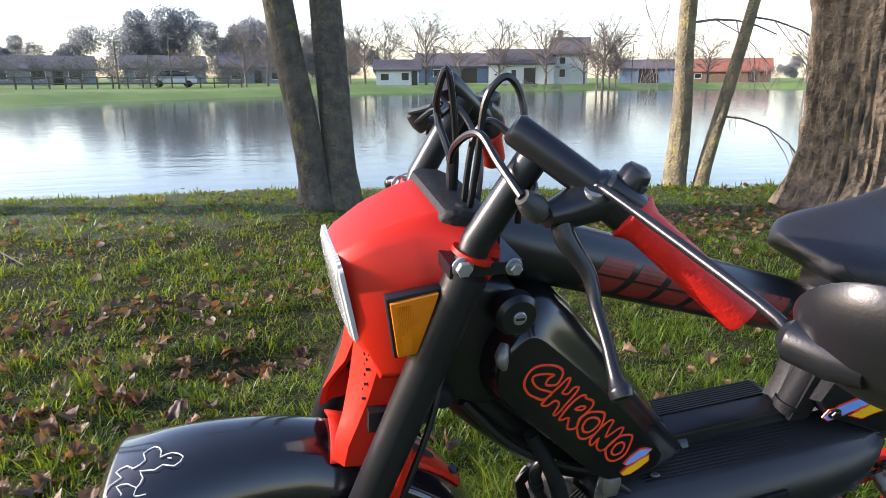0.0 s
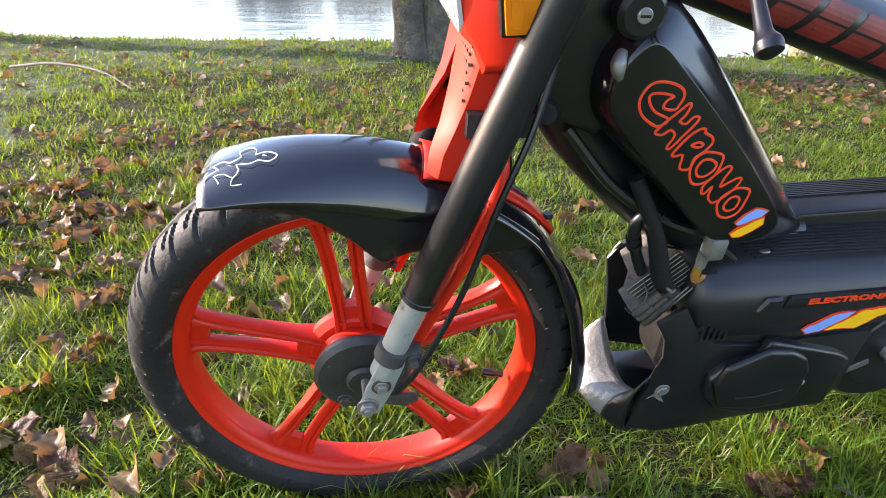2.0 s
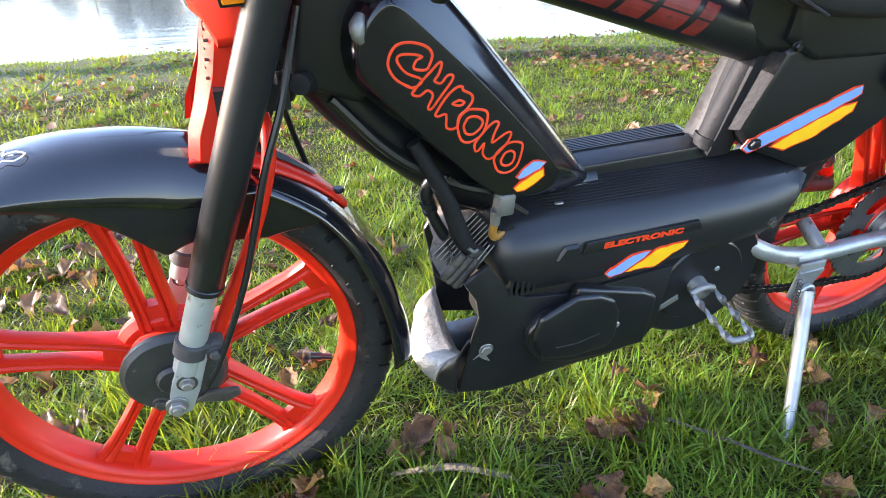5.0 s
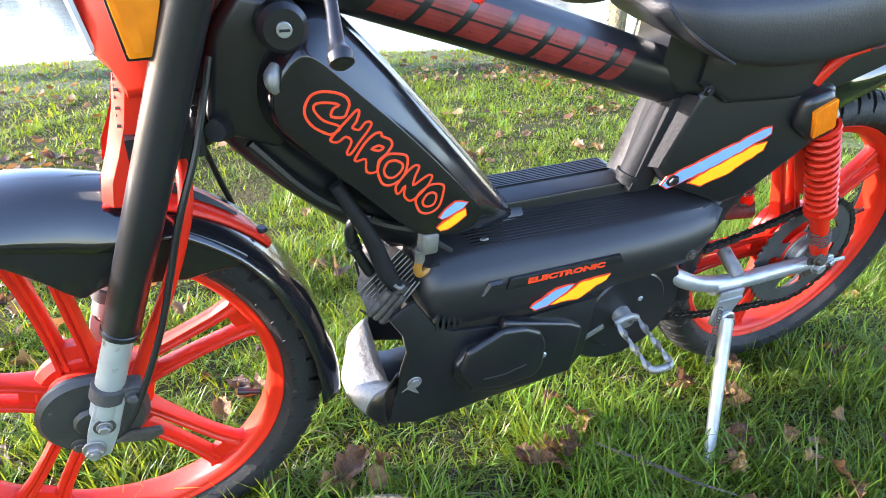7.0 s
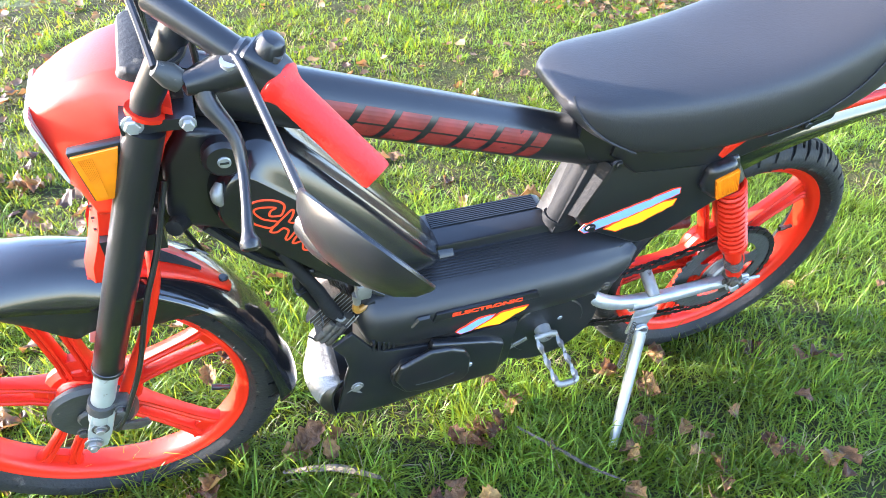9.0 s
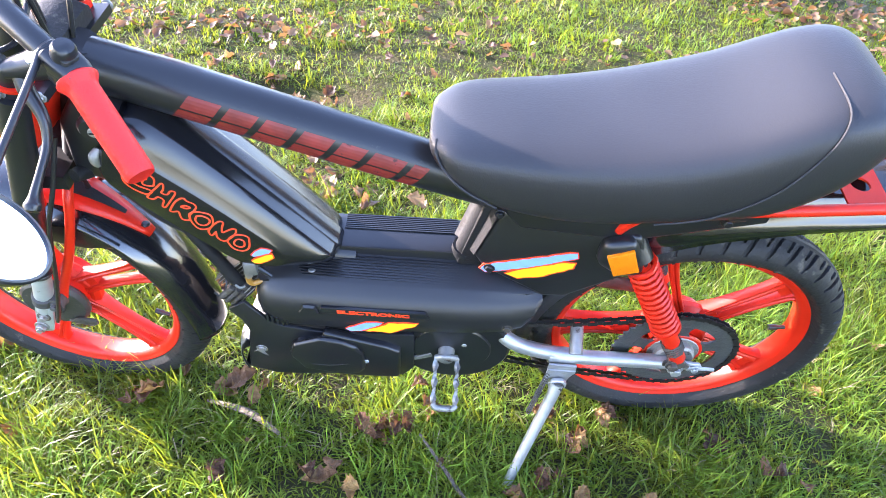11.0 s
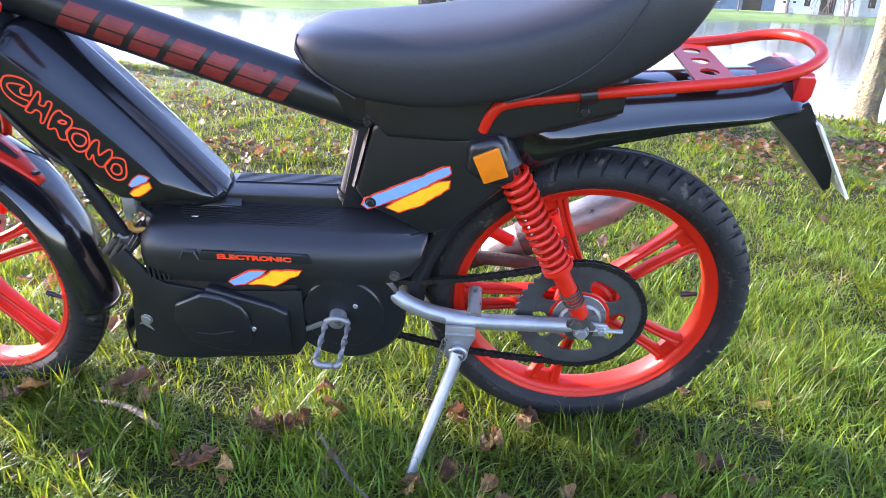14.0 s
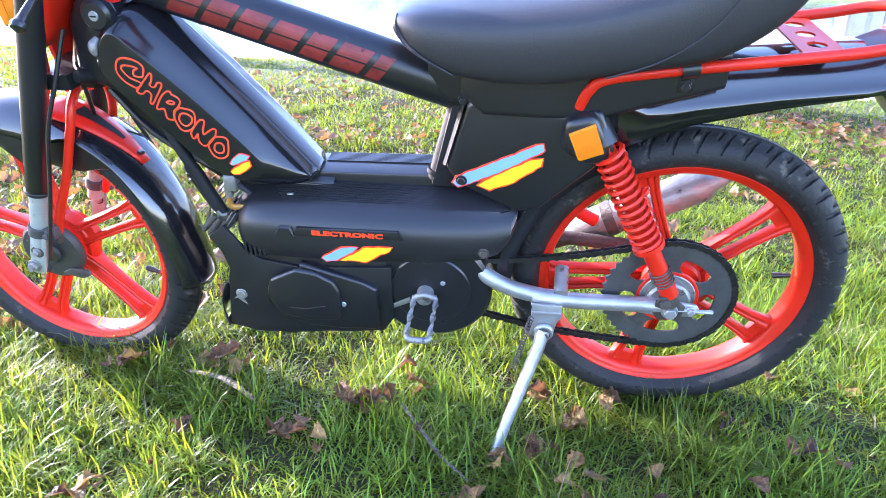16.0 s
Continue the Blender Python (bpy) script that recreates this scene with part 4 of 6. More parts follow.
bm = bmesh.new()
for side in (-1, 1):
    rings = []
    for z, x, yo, yi in ((.705, .110, .062, .0), (.675, .105, .060, .0), (.640, .098, .056, .012), (.610, .088, .056, .030), (.585, .078, .058, .040), (.560, .074, .058, .044)):
        rings.append([(x - .012, side * yi, z), (x - .010, side * (yo - .012), z), (x - .002, side * yo, z), (x + .030, side * (yo + .004), z), (x + .030, side * (yo - .002), z), (x + .004, side * (yo - .006), z), (x - .006, side * yi, z)])
    loft(rings, bm=bm)
panel = part("fork_panel", bm, M["red"], moped, "red perforated panel between the fork legs")
bm = bmesh.new()
for i in range(9):
    for j in range(5):
        z = .690 - i * .0085
        y = -.052 + j * .0095 + (.0045 if i % 2 else 0)
        t = (.705 - z) / .145
        if y > -.012 - .03 * t * 2 + .02:
            continue
        bmesh.ops.create_cone(bm, cap_ends=True, segments=8, radius1=.0016, radius2=.0016, depth=.004, matrix=Matrix.Translation((.1105 - .0115 - .1 * (.705 - z), y, z)) @ pose(0, 0, 0, 0, 90, 0))
part("perforation", bm, M["black"], panel)

# headlight cowl
rings = []
for x, z0, z1, hw, r in ((.070, .696, .786, .050, .010), (.078, .690, .793, .058, .010), (.105, .668, .810, .070, .012), (.138, .672, .824, .080, .014), (.165, .700, .830, .088, .016), (.188, .760, .827, .090, .016), (.202, .783, .824, .092, .014)):
    ring = []
    for y, z in rounded(-hw, hw, z0, z1, r):
        f = (z - z0) / (z1 - z0)
        yy = y * (1.0 if f < .72 else 1.0 - .42 * (f - .72) / .28)
        ring.append((x + (.018 * (1 - f) if x < .09 else 0), yy, z))
    rings.append(ring)
cowl = part("headlight_cowl", loft(rings), M["red"], moped, "red plastic headlight cowl")
bm = loft([[(x + .018 * (1 - (z - .70) / .09), y, z) for y, z in rounded(-hw, hw, .742 - hh, .742 + hh, .012)] for x, hw, hh in ((.071, .051, .045), (.067, .050, .044), (.0635, .044, .038), (.0615, .030, .026))])
lens = part("headlight_lens", bm, M["lens"], cowl, "ribbed clear headlight glass")
rings = [[(x, y, z) for y, z in rounded(-hw, hw, z0, z1, .006)] for x, z0, z1, hw in ((.158, .804, .826, .052), (.163, .804, .834, .056), (.170, .802, .836, .060), (.192, .798, .832, .064), (.214, .790, .822, .064))]
part("cowl_pad", loft(rings), M["rubber"], cowl, "grey-black rubber pad on the cowl")
for side in (-1, 1):
    y = side * .086
    o = [(.1040, .7690), (.1475, .7752), (.143, .757), (.1305, .7145), (.1130, .7135)]
    f = part("indicator", plate([(a - .0, b) for a, b in ((.101, .7725), (.152, .7790), (.148, .757), (.133, .711), (.1105, .710))], y - .006, y + .006, .002), M["black"], cowl, "amber turn indicator in a black frame")
    part("indicator_lens", plate(o, y + side * .005, y + side * .0095, .001), M["amber"], f, "amber lens")
    bm = bmesh.new()
    for k in range(8):
        xb, xt = .117 + k * .0010, .1095 + k * .0017
        zt = .7655 + (xt - .1075) * .135
        ys = (y + side * .009, y + side * .0105)
        loft([[(xx, yy, zz) for xx, yy in ((xc, ys[0]), (xc + .0012, ys[0]), (xc + .0012, ys[1]), (xc, ys[1]))] for xc, zz in ((xb, .719), (xt, zt))], bm=bm)
    part("lens_rib", bm, M["amber"], f)

# steering head and yokes
bm = tube([(.150, 0, .600), (.222, 0, .810)], .026, 20)
part("steering_head", bm, M["black"], moped)
for nm, z, t, yo in (("upper_yoke", .796, .006, .097), ("lower_yoke", .620, .012, .066)):
    c = fork_at(z, 0)
    bm = loft([[Vector((c.x + dx, y, z + dz)) for dx, dz in ((-.022, -t), (.045, -t), (.045, t), (-.022, t))] for y in (-yo - .002, -yo, yo, yo + .002)])
    part(nm, bm, M["black"], moped, "black steel fork yoke")
for side in (-1, 1):
    y = side * .097
    yy = y if side < 0 else y + .01
    part("clamp_bolt", bolt(fork_at(.80, 0).x - .012, yy, .800, .0075, .008), M["steel"], moped)
    part("clamp_bolt", bolt(fork_at(.80, 0).x + .036, yy, .796, .006, .009), M["steel"], moped)

# handlebars: risers on the fork line, bars swept back and down to the grips
def turned(p):
    """The bars are turned a little, so the far one reaches further forward."""
    return Vector((p[0] - .40 * max(0, p[1] - .085), p[1], p[2]))


for side in (-1, 1):
    y = side * .085
    tip, g0, root = Vector((.203, side * .086, .918)), turned((.294, side * .134, .857)), turned((.370, side * .208, .790))
    b, d = (g0 - tip).normalized(), (root - g0).normalized()
    bar = part("handlebar", tube([fork_at(.79, y), (.182, y, .818), (.226, side * .090, .898)], .0140, 18), M["black"], moped, "black tubular handlebar")
    part("bar_tube", tube([tip, tip + b * .004, g0 - b * .02, g0 + d * .02], [.0115, .0140, .0140, .0135], 18), M["black"], bar)
    part("bar_collar", tube([fork_at(.803, y), fork_at(.807, y)], .0195, 18), M["red"], bar, "red ring at the foot of the handlebar")
    L = (root - g0).length
    grip = part("grip", tube([g0, g0 + d * .004, g0 + d * .006, g0 + d * .012, g0 + d * .018, g0 + d * (L - .004), g0 + d * L], [.018, .0225, .0225, .0185, .0165, .0165, .0150], 20), M["grip"], moped, "red rubber handlebar grip")
    c = g0 - b * .014
    d = b
    ctrl = part("control_housing", tube([c - d * .026, c - d * .022, c + d * .016, c + d * .026], [.014, .018, .0195, .018], 18), M["black"], moped, "black switch and lever housing")
    part("switch_cap", tube([c + Vector((.004, side * .003, .006)), c + Vector((.008, side * .004, .018)), c + Vector((.012, side * .005, .027)), c + Vector((.014, side * .006, .031)), c + Vector((.0145, side * .0062, .0325))], [.0125, .0130, .0125, .010, .005], 22), M["black"], ctrl, "worn black switch cap")
    n1 = b.cross(Vector((0, 0, 1))).normalized()
    n2 = n1.cross(b)
    part("housing_block", loft([[c + b * e + n1 * u * k + n2 * v * k for u, v in rounded(-.019, .019, -.017, .022, .010)] for e, k in ((-.020, .70), (-.016, .90), (-.004, .96), (.014, .94), (.021, .85), (.023, .65))]), M["black"], ctrl, "scuffed black switch block")
    part("switch_button", loft([[c + b * e + n2 * v + n1 * u for e, u in rounded(-.009, .011, -.010, .010, .004)] for v in (.018, .0245, .0265)]), M["drum"], ctrl, "worn grey switch top")
    pv = turned((.258, side * .128, .862))
    bm = tube([c + d * -.01, pv + Vector((-.012, -side * .004, -.002)), pv + Vector((-.040, side * .004, -.004))], [.020, .0165, .010], 14)
    part("lever_bracket", bm, M["black"], ctrl)
    bm = tube([pv + Vector((-.026, 0, -.002))] + [turned(p) for p in ((.236, side * .138, .840), (.252, side * .155, .815), (.254, side * .172, .792), (.251, side * .200, .774), (.248, side * .221, .760), (.248, side * .229, .755), (.248, side * .2335, .751), (.248, side * .235, .750))], [.0085, .0092, .0066, .0052, .0048, .0058, .0096, .0090, .004], 14, 5)
    lever = part("brake_lever", bm, M["black"], moped, "black brake lever with a ball end")
    part("lever_bolt", tube([pv + Vector((0, 0, -.004)), pv + Vector((.0, -.006, .016))], .008, 12), M["steel"], lever)
    part("cable_adjuster", tube([pv + Vector((-.042, 0, -.003)), pv + Vector((-.050, 0, .004)), pv + Vector((-.060, 0, .012))], [.0105, .0115, .007], 14), M["drum"], lever, "grey cable adjuster")
    part("brake_cable", tube([pv + Vector((-.060, 0, .012)), (.192, side * .09, .890), (.186, side * .06, .905), (.180, side * .03, .890), (.184, 0, .86), (.188, 0, .80)], .0036, 8, 6), M["black"], moped, "black control cable")

for pts in ([(.190, 0, .800), (.189, 0, .865), (.182, 0, .918), (.174, 0, .947), (.170, .01, .920), (.176, .02, .903), (.190, .04, .903), (.199, .08, .900)],
            [(.188, -.04, .80), (.190, -.05, .87), (.192, -.05, .925), (.2, -.05, .944), (.212, -.05, .950), (.224, -.052, .935), (.228, -.058, .905), (.232, -.06, .82)],
            [(.188, -.03, .80), (.191, -.03, .875), (.197, -.03, .90), (.209, -.035, .908), (.224, -.06, .892), (.222, -.10, .872), (.205, -.128, .872)],
            [(.186, .12, .865), (.189, .10, .878), (.194, .08, .890), (.212, .06, .895), (.222, .02, .86), (.215, 0, .80)]):
    part("control_cable", tube(pts, .0033, 8, 7), M["black"], moped, "black control cable")

part("headstock_shell", plate([(.166, .634), (.174, .616), (.198, .608), (.236, .592), (.262, .640), (.262, .700), (.250, .742), (.205, .752), (.176, .712)], -.046, .046, .012, seg=3), M["black"], moped, "scuffed black shell behind the fork")

# rear-view mirror on the near bar
stem = part("mirror", tube([(.262, -.128, .868), (.262, -.130, .880), (.268, -.150, .878), (.286, -.290, .862), (.290, -.318, .853)], .0040, 10, 4), M["black"], moped, "round black rear-view mirror on a thin stem")
mn = Vector((.777, .43, .636)).normalized()
MM = Matrix.Translation((.317, -.360, .866)) @ Matrix.Scale(.86, 4) @ mn.to_track_quat("Z", "Y").to_matrix().to_4x4()
bm = bmesh.new()
prof = [(.0005, -.028), (.022, -.027), (.043, -.020), (.057, -.010), (.064, .0), (.0655, .004), (.064, .006), (.061, .006), (.0605, .002)]
vs = [[bm.verts.new((r * math.cos(a) * 1.0, r * math.sin(a) * 1.0, h)) for r, h in prof] for a in [2 * math.pi * k / 40 for k in range(40)]]
for a, b in zip(vs, vs[1:] + vs[:1]):
    for i in range(len(prof) - 1):
        bm.faces.new((a[i], b[i], b[i + 1], a[i + 1]))
bm.transform(MM)
part("mirror_housing", bm, M["black"], stem, "scuffed black mirror shell")
bm = bmesh.new()
bmesh.ops.create_circle(bm, cap_ends=True, segments=40, radius=.0608, matrix=Matrix.Translation((0, 0, .0035)))
bm.transform(MM)
part("mirror_glass", bm, M["mirror"], stem)
part("mirror_joint", tube([(.287, -.312, .853), (.289, -.318, .853), (.296, -.340, .855), (.302, -.358, .858)], [.008, .014, .015, .012], 14), M["black"], stem)

# frame: top tube, down tube, tank body
tt = [Vector(p) for p in ((.225, 0, .778), (.325, 0, .748), (.615, 0, .658), (.80, 0, .600))]
top_tube = part("top_tube", tube(tt, [.034, .036, .036, .034], 26), M["black"], moped, "black frame tube with worn red lettering blocks")
# worn brand lettering as plain bars on the tube
td = (tt[2] - tt[1]).normalized()
bm = bmesh.new()
tw = [.050, .046, .048, .050, .044, .054, .030]
s = .018
for k, w in enumerate(tw):
    for lo, hi in ((-34, -1), (3, 34)):
        for j in range(4):
            a0, a1 = radians(lo + (hi - lo) * j / 4), radians(lo + (hi - lo) * (j + 1) / 4)
            q = []
            for a, e in ((a0, s), (a0, s + w - .008), (a1, s + w - .008), (a1, s)):
                e2 = e + math.degrees(a) * .00028
                c = tt[1] + td * e2
                rr = .0364
                q.append(bm.verts.new(c + Vector((math.sin(a) * rr * .28, -math.cos(a) * rr, math.sin(a) * rr * .96))))
            bm.faces.new(q)
    s += w + .002
part("red_print", bm, M["dim_red"], top_tube, "worn red brand blocks")

part("down_tube", tube([(.175, 0, .665), (.225, 0, .585), (.335, 0, .482), (.42, 0, .44), (.55, 0, .43)], .030, 20, 4), M["black"], moped)
SIDE = [(.222, .648), (.230, .680), (.246, .702), (.260, .705), (.288, .680), (.366, .607), (.446, .520), (.462, .494), (.447, .474), (.408, .472), (.378, .479), (.305, .552), (.236, .622)]
RIDGE = [(.212, .650), (.218, .690), (.245, .722), (.275, .735), (.306, .722), (.420, .596), (.513, .484), (.536, .456), (.47, .446), (.42, .455), (.385, .465), (.312, .535), (.225, .610)]


def tank_ring(y, f, shrink):
    """A section of the tank: between the panel's outline and the ridge's, with its corners rounded."""
    c = Vector((.345, .590))
    pts = [Vector((c.x + (a[0] + (b[0] - a[0]) * f - c.x) * shrink, c.y + (a[1] + (b[1] - a[1]) * f - c.y) * shrink)) for a, b in zip(SIDE, RIDGE)]
    for k in range(2):
        pts = [q for a, b in zip(pts, pts[1:] + pts[:1]) for q in (a * .75 + b * .25, a * .25 + b * .75)]
    return [(p.x, y, p.y) for p in pts]


TANK = [(-.0772, 0, .955), (-.0768, 0, .975), (-.0755, .02, .99), (-.0725, .10, 1), (-.066, .34, 1), (-.056, .66, 1), (-.046, .86, 1), (-.040, .90, 1), (-.024, .91, 1), (-.019, .97, 1), (-.015, 1.0, 1), (.015, 1.0, 1), (.019, .97, 1), (.024, .91, 1), (.040, .90, 1), (.056, .66, 1), (.066, .34, 1), (.0725, .10, 1), (.0755, .02, .99), (.077, 0, .95)]
tank = part("fuel_tank", loft([tank_ring(*t) for t in TANK]), M["tank"], moped, "glossy black fuel tank panel")
part("tank_lug", tube([(.231, -.066, .690), (.226, -.073, .683), (.226, -.076, .675), (.229, -.077, .668)], [.005, .0075, .0065, .003], 12, 3), M["alloy"], tank, "worn bright lug at the top of the tank")
cap = part("fuel_cap", disc(.240, .724, .023, -.050, -.073, 32, .005), M["black"], moped, "black fuel cap with a key lock")
part("key_lock", disc(.240, .724, .0072, -.072, -.0755, 20, .001), M["steel"], cap, "steel key lock")
part("key_slot", box(.2352, .2448, -.0762, -.0750, .7228, .7252), M["dark"], cap)

# lettering on the tank: outlined, running down the panel
WORD = [
    [(277, 621), (262, 630), (254, 642), (254, 653), (260, 663), (270, 666), (283, 664), (293, 659), (297, 652), (295, 644), (291, 638), (279, 640), (281, 648), (287, 651), (279, 654), (267, 655), (262, 652), (264, 645), (272, 636), (288, 628)],
    [(277, 615), (284, 624), (296, 636), (304, 644), (307, 642), (304, 632), (300, 626), (307, 623), (313, 630), (319, 630), (318, 624), (307, 609), (298, 597), (294, 599), (299, 611), (293, 617), (285, 612)],
    [(302, 590), (307, 599), (315, 610), (324, 617), (330, 617), (331, 613), (340, 608), (342, 601), (336, 592), (328, 585), (326, 573), (315, 574), (314, 589), (306, 588)],
    [(327, 574), (329, 584), (337, 591), (347, 591), (359, 587), (360, 575), (355, 561), (342, 554), (332, 558)],
    [(349, 543), (348, 551), (357, 564), (368, 574), (374, 572), (370, 561), (368, 550), (375, 554), (385, 560), (390, 558), (385, 546), (372, 533), (364, 531), (358, 539), (359, 551), (353, 543)],
    [(372, 529), (375, 537), (388, 547), (404, 545), (405, 533), (401, 517), (390, 510), (378, 514)]]
EYES = {2: [(320, 600), (327, 603), (333, 600), (328, 597)], 3: [(334, 574), (338, 582), (347, 583), (355, 577), (353, 569), (345, 563), (337, 565)], 5: [(381, 528), (385, 535), (392, 537), (397, 532), (395, 522), (388, 519), (382, 522)]}
for k, line in enumerate(WORD):
    bm = bmesh.new()
    for ring in [line] + ([EYES[k]] if k in EYES else []):
        tube([(x / 1000, 0, z / 1000) for x, z in ring + ring[:2]], .0015, 6, curved=3, bm=bm)
    bm.transform(Matrix.Translation((0, -.0774, 0)) @ Matrix.Diagonal((1, .35, 1, 1)))
    part("letter", bm, M["orange"], tank, "hand-drawn outlined red letter")


def torn(pts, amount, rng):
    """An outline with ragged edges."""
    out = []
    for a, b in zip(pts, pts[1:] + pts[:1]):
        a, b = Vector(a), Vector(b)
        d = b - a
        k = max(1, int(d.length / .007))
        nrm = Vector((-d.y, d.x)).normalized()
        out += [a + d * (j / k) + nrm * (rng.uniform(-amount, amount) if j else 0) for j in range(k)]
    return [tuple(p) for p in out]


def brush_mark(pts_blue, pts_yellow, y, parent, edge=.0035):
    """Torn blue and yellow stripes with a red rim."""
    rng = random.Random(len(pts_blue) + int(y * 1e4))
    for pts, mat, nm in ((pts_blue, M["blue"], "blue_stripe"), (pts_yellow, M["yellow"], "yellow_stripe")):
        pts = torn(pts, .0011, rng)
        big = []
        for a, p, b in zip(pts[-1:] + pts, pts, pts[1:] + pts[:1]):
            d = Vector(b) - Vector(a)
            big.append(tuple(Vector(p) + Vector((-d.y, d.x)).normalized() * edge * .8 * rng.uniform(.7, 1.25)))
        area = sum(a[0] * b[1] - a[1] * b[0] for a, b in zip(pts, pts[1:] + pts[:1]))
        if area > 0:
            big = [tuple(2 * Vector(p) - Vector(q)) for p, q in zip(pts, big)]
        rimmed = part("stripe_rim", plate(big, y, y + .002), M["orange"], parent)
        part(nm, plate(pts, y - .0006, y + .001), mat, rimmed)


brush_mark([(.403, .502), (.409, .511), (.421, .520), (.436, .517), (.430, .510), (.415, .503), (.406, .500)], [(.401, .488), (.408, .494), (.424, .504), (.435, .508), (.436, .500), (.425, .491), (.414, .485), (.405, .484)], -.0786, tank, .0024)

# foot deck between the tank and the seat
deck = part("foot_deck", plate([(.500, .425), (.500, .460), (.510, .4635), (.722, .4685), (.732, .464), (.732, .425)], -.0165, .058, .004), M["black"], moped, "black ribbed plastic foot deck")
for k in range(8):
    y = .0245 + k * .0042
    part("deck_rib", plate([(.528, .462), (.528, .4660), (.716, .4708), (.716, .466)], y - .0012, y + .0012), M["black"], deck)

# engine cover along the near side: a ribbed ledge, a rolled shoulder, a flat flank
rings = []
for x, zt, zb, out in ((.386, .402, .374, .058), (.390, .412, .364, .074), (.398, .420, .352, .086), (.414, .4255, .342, .0925), (.45, .427, .337, .0955), (.60, .427, .338, .0968), (.74, .429, .348, .0958), (.80, .432, .354, .0925), (.832, .436, .366, .0890), (.850, .440, .392, .084), (.859, .443, .420, .076)):
    dz, k = zt - .427, min(1.0, out / .085)
    sec = [(-.014, .449 + dz), (-.018, .448 + dz), (-.052, .432 + dz), (-.060, .4295 + dz), (-.0645, zt), (-.070, zt - .0035), (-.078, zt - .009), (-.085, zt - .016), (-.091, zt - .024), (-.095, zt - .034), (-.0965, zt - .046)]
    sec = [(y * k * (1 if y > -.07 else out / .0965 / k), z) for y, z in sec]
    low = [(-out + .0005, max(zb + .012, zt - .062)), (-out + .0025, zb + .004), (-out + .006, zb), (-.05, zb - .006), (-.014, zb - .006)]
    z_min = [max(z, zb + .014) for y, z in sec]
    rings.append([(x, y, z) for (y, _), z in zip(sec, z_min)] + [(x, y, z) for y, z in low])
engine_cover = part("engine_cover", loft(rings), M["satin"], moped, "satin black plastic engine side cover")
for k in range(9):
    y0 = -.0215 - k * .0040
    z0 = .4480 - .0164 * (k * .0040 + .0035) / .034
    part("cover_rib", box(.452 + .003 * abs(k - 3), .738 - .002 * k, y0 - .0011, y0 + .0011, z0 - .003, z0 + .0018, 0), M["black"], engine_cover)
part("cover_screw", disc(0, 0, .0062, 0, .003, 18, .001), M["steel"], engine_cover).matrix_basis = Matrix.Translation((.482, -.050, .4355)) @ pose(0, 0, 0, 65, 0, 0)
part("cover_bolt", bolt(.809, -.091, .372, .0070, .005), M["greasy"], engine_cover)
part("badge_plate", plate([(.497, .385), (.502, .402), (.672, .405), (.680, .390)], -.0978, -.092, .001), M["black"], engine_cover)
part("badge_notch", loft([[(.462, -.0945, .382), (.472, -.0945, .402), (.492, -.0945, .402), (.500, -.0945, .382)], [(.465, -.0985, .384), (.474, -.0985, .399), (.490, -.0985, .399), (.497, -.0985, .384)]]), M["satin"], engine_cover)
letters("ELECTRONIC", .0115, FACE(.587, -.0982, .3945, 0.5), M["orange"], "lettering", engine_cover, squeeze=1.74, label="red lettering on the engine cover", bold=.0006)
brush_mark([(.540, .346), (.575, .368), (.602, .371), (.594, .362), (.565, .343), (.548, .340)], [(.572, .343), (.600, .361), (.612, .371), (.660, .375), (.655, .367), (.640, .361), (.615, .343), (.600, .345)], -.0980, engine_cover, .0028)

# engine under it
pan = [(.342, .368), (.360, .338), (.367, .305), (.361, .278), (.357, .250), (.351, .215), (.346, .180), (.393, .163), (.446, .166), (.509, .176), (.575, .180), (.637, .190), (.655, .22), (.655, .33), (.496, .318), (.428, .328), (.404, .344), (.373, .392), (.352, .376)]
belly = part("engine_shroud", plate(pan, -.092, -.084, .0025), M["black"], moped, "black cooling shroud with a scraped front lip")
part("shroud_side", plate([(.340, .352), (.350, .369), (.372, .39), (.64, .34), (.64, .2), (.45, .172), (.345, .20), (.362, .24), (.352, .30)], .058, .066, .003), M["black"], belly)
rows_ = [(-.091, (.357, .275), (.345, .174)), (-.072, (.361, .228), (.328, .176)), (-.035, (.362, .201), (.314, .172)), (.0, (.364, .197), (.310, .168)), (.030, (.362, .214), (.314, .166)), (.058, (.357, .246), (.330, .175))]
rims, feet = (smooth_path([(p[k][0], p[0], p[k][1]) for p in rows_], 7) for k in (1, 2))
rings = [[a.lerp(b, f) + Vector((-.010, 0, .006)) * math.sin(math.pi * f) for f in (0, .12, .25, .4, .55, .7, .85, .95, 1)] for a, b in zip(rims, feet)]
split = next(i for i, p in enumerate(feet) if p.y > -.066)
for nm, cut_rings, mat, note in (("shroud_lip", rings[split:], M["scraped"], "scraped silvery shroud lip"), ("shroud_corner", rings[:split + 1], M["black"], "")):
    lip = part(nm, loft(cut_rings, closed=False), mat, belly, note)
    sol = lip.modifiers.new("thick", "SOLIDIFY")
    sol.thickness = 0.003
part("shroud_floor", plate([(.332, .172), (.393, .160), (.455, .160), (.640, .190), (.640, .200), (.455, .170), (.39, .170), (.336, .180)], -.086, .056, .002), M["black"], belly)
part("lip_edge", tube(rims[split + 6:], .0020, 8), M["scraped"], belly, "bright worn edge of the shroud")
part("shroud_edge", tube([(.350, .061, .345), (.349, .062, .366), (.356, .062, .378)], .0020, 8, 3), M["scraped"], belly, "bright worn edge of the shroud")
part("shroud_screw", bolt(.380, -.092, .250, .0078, .004), M["alloy"], belly)
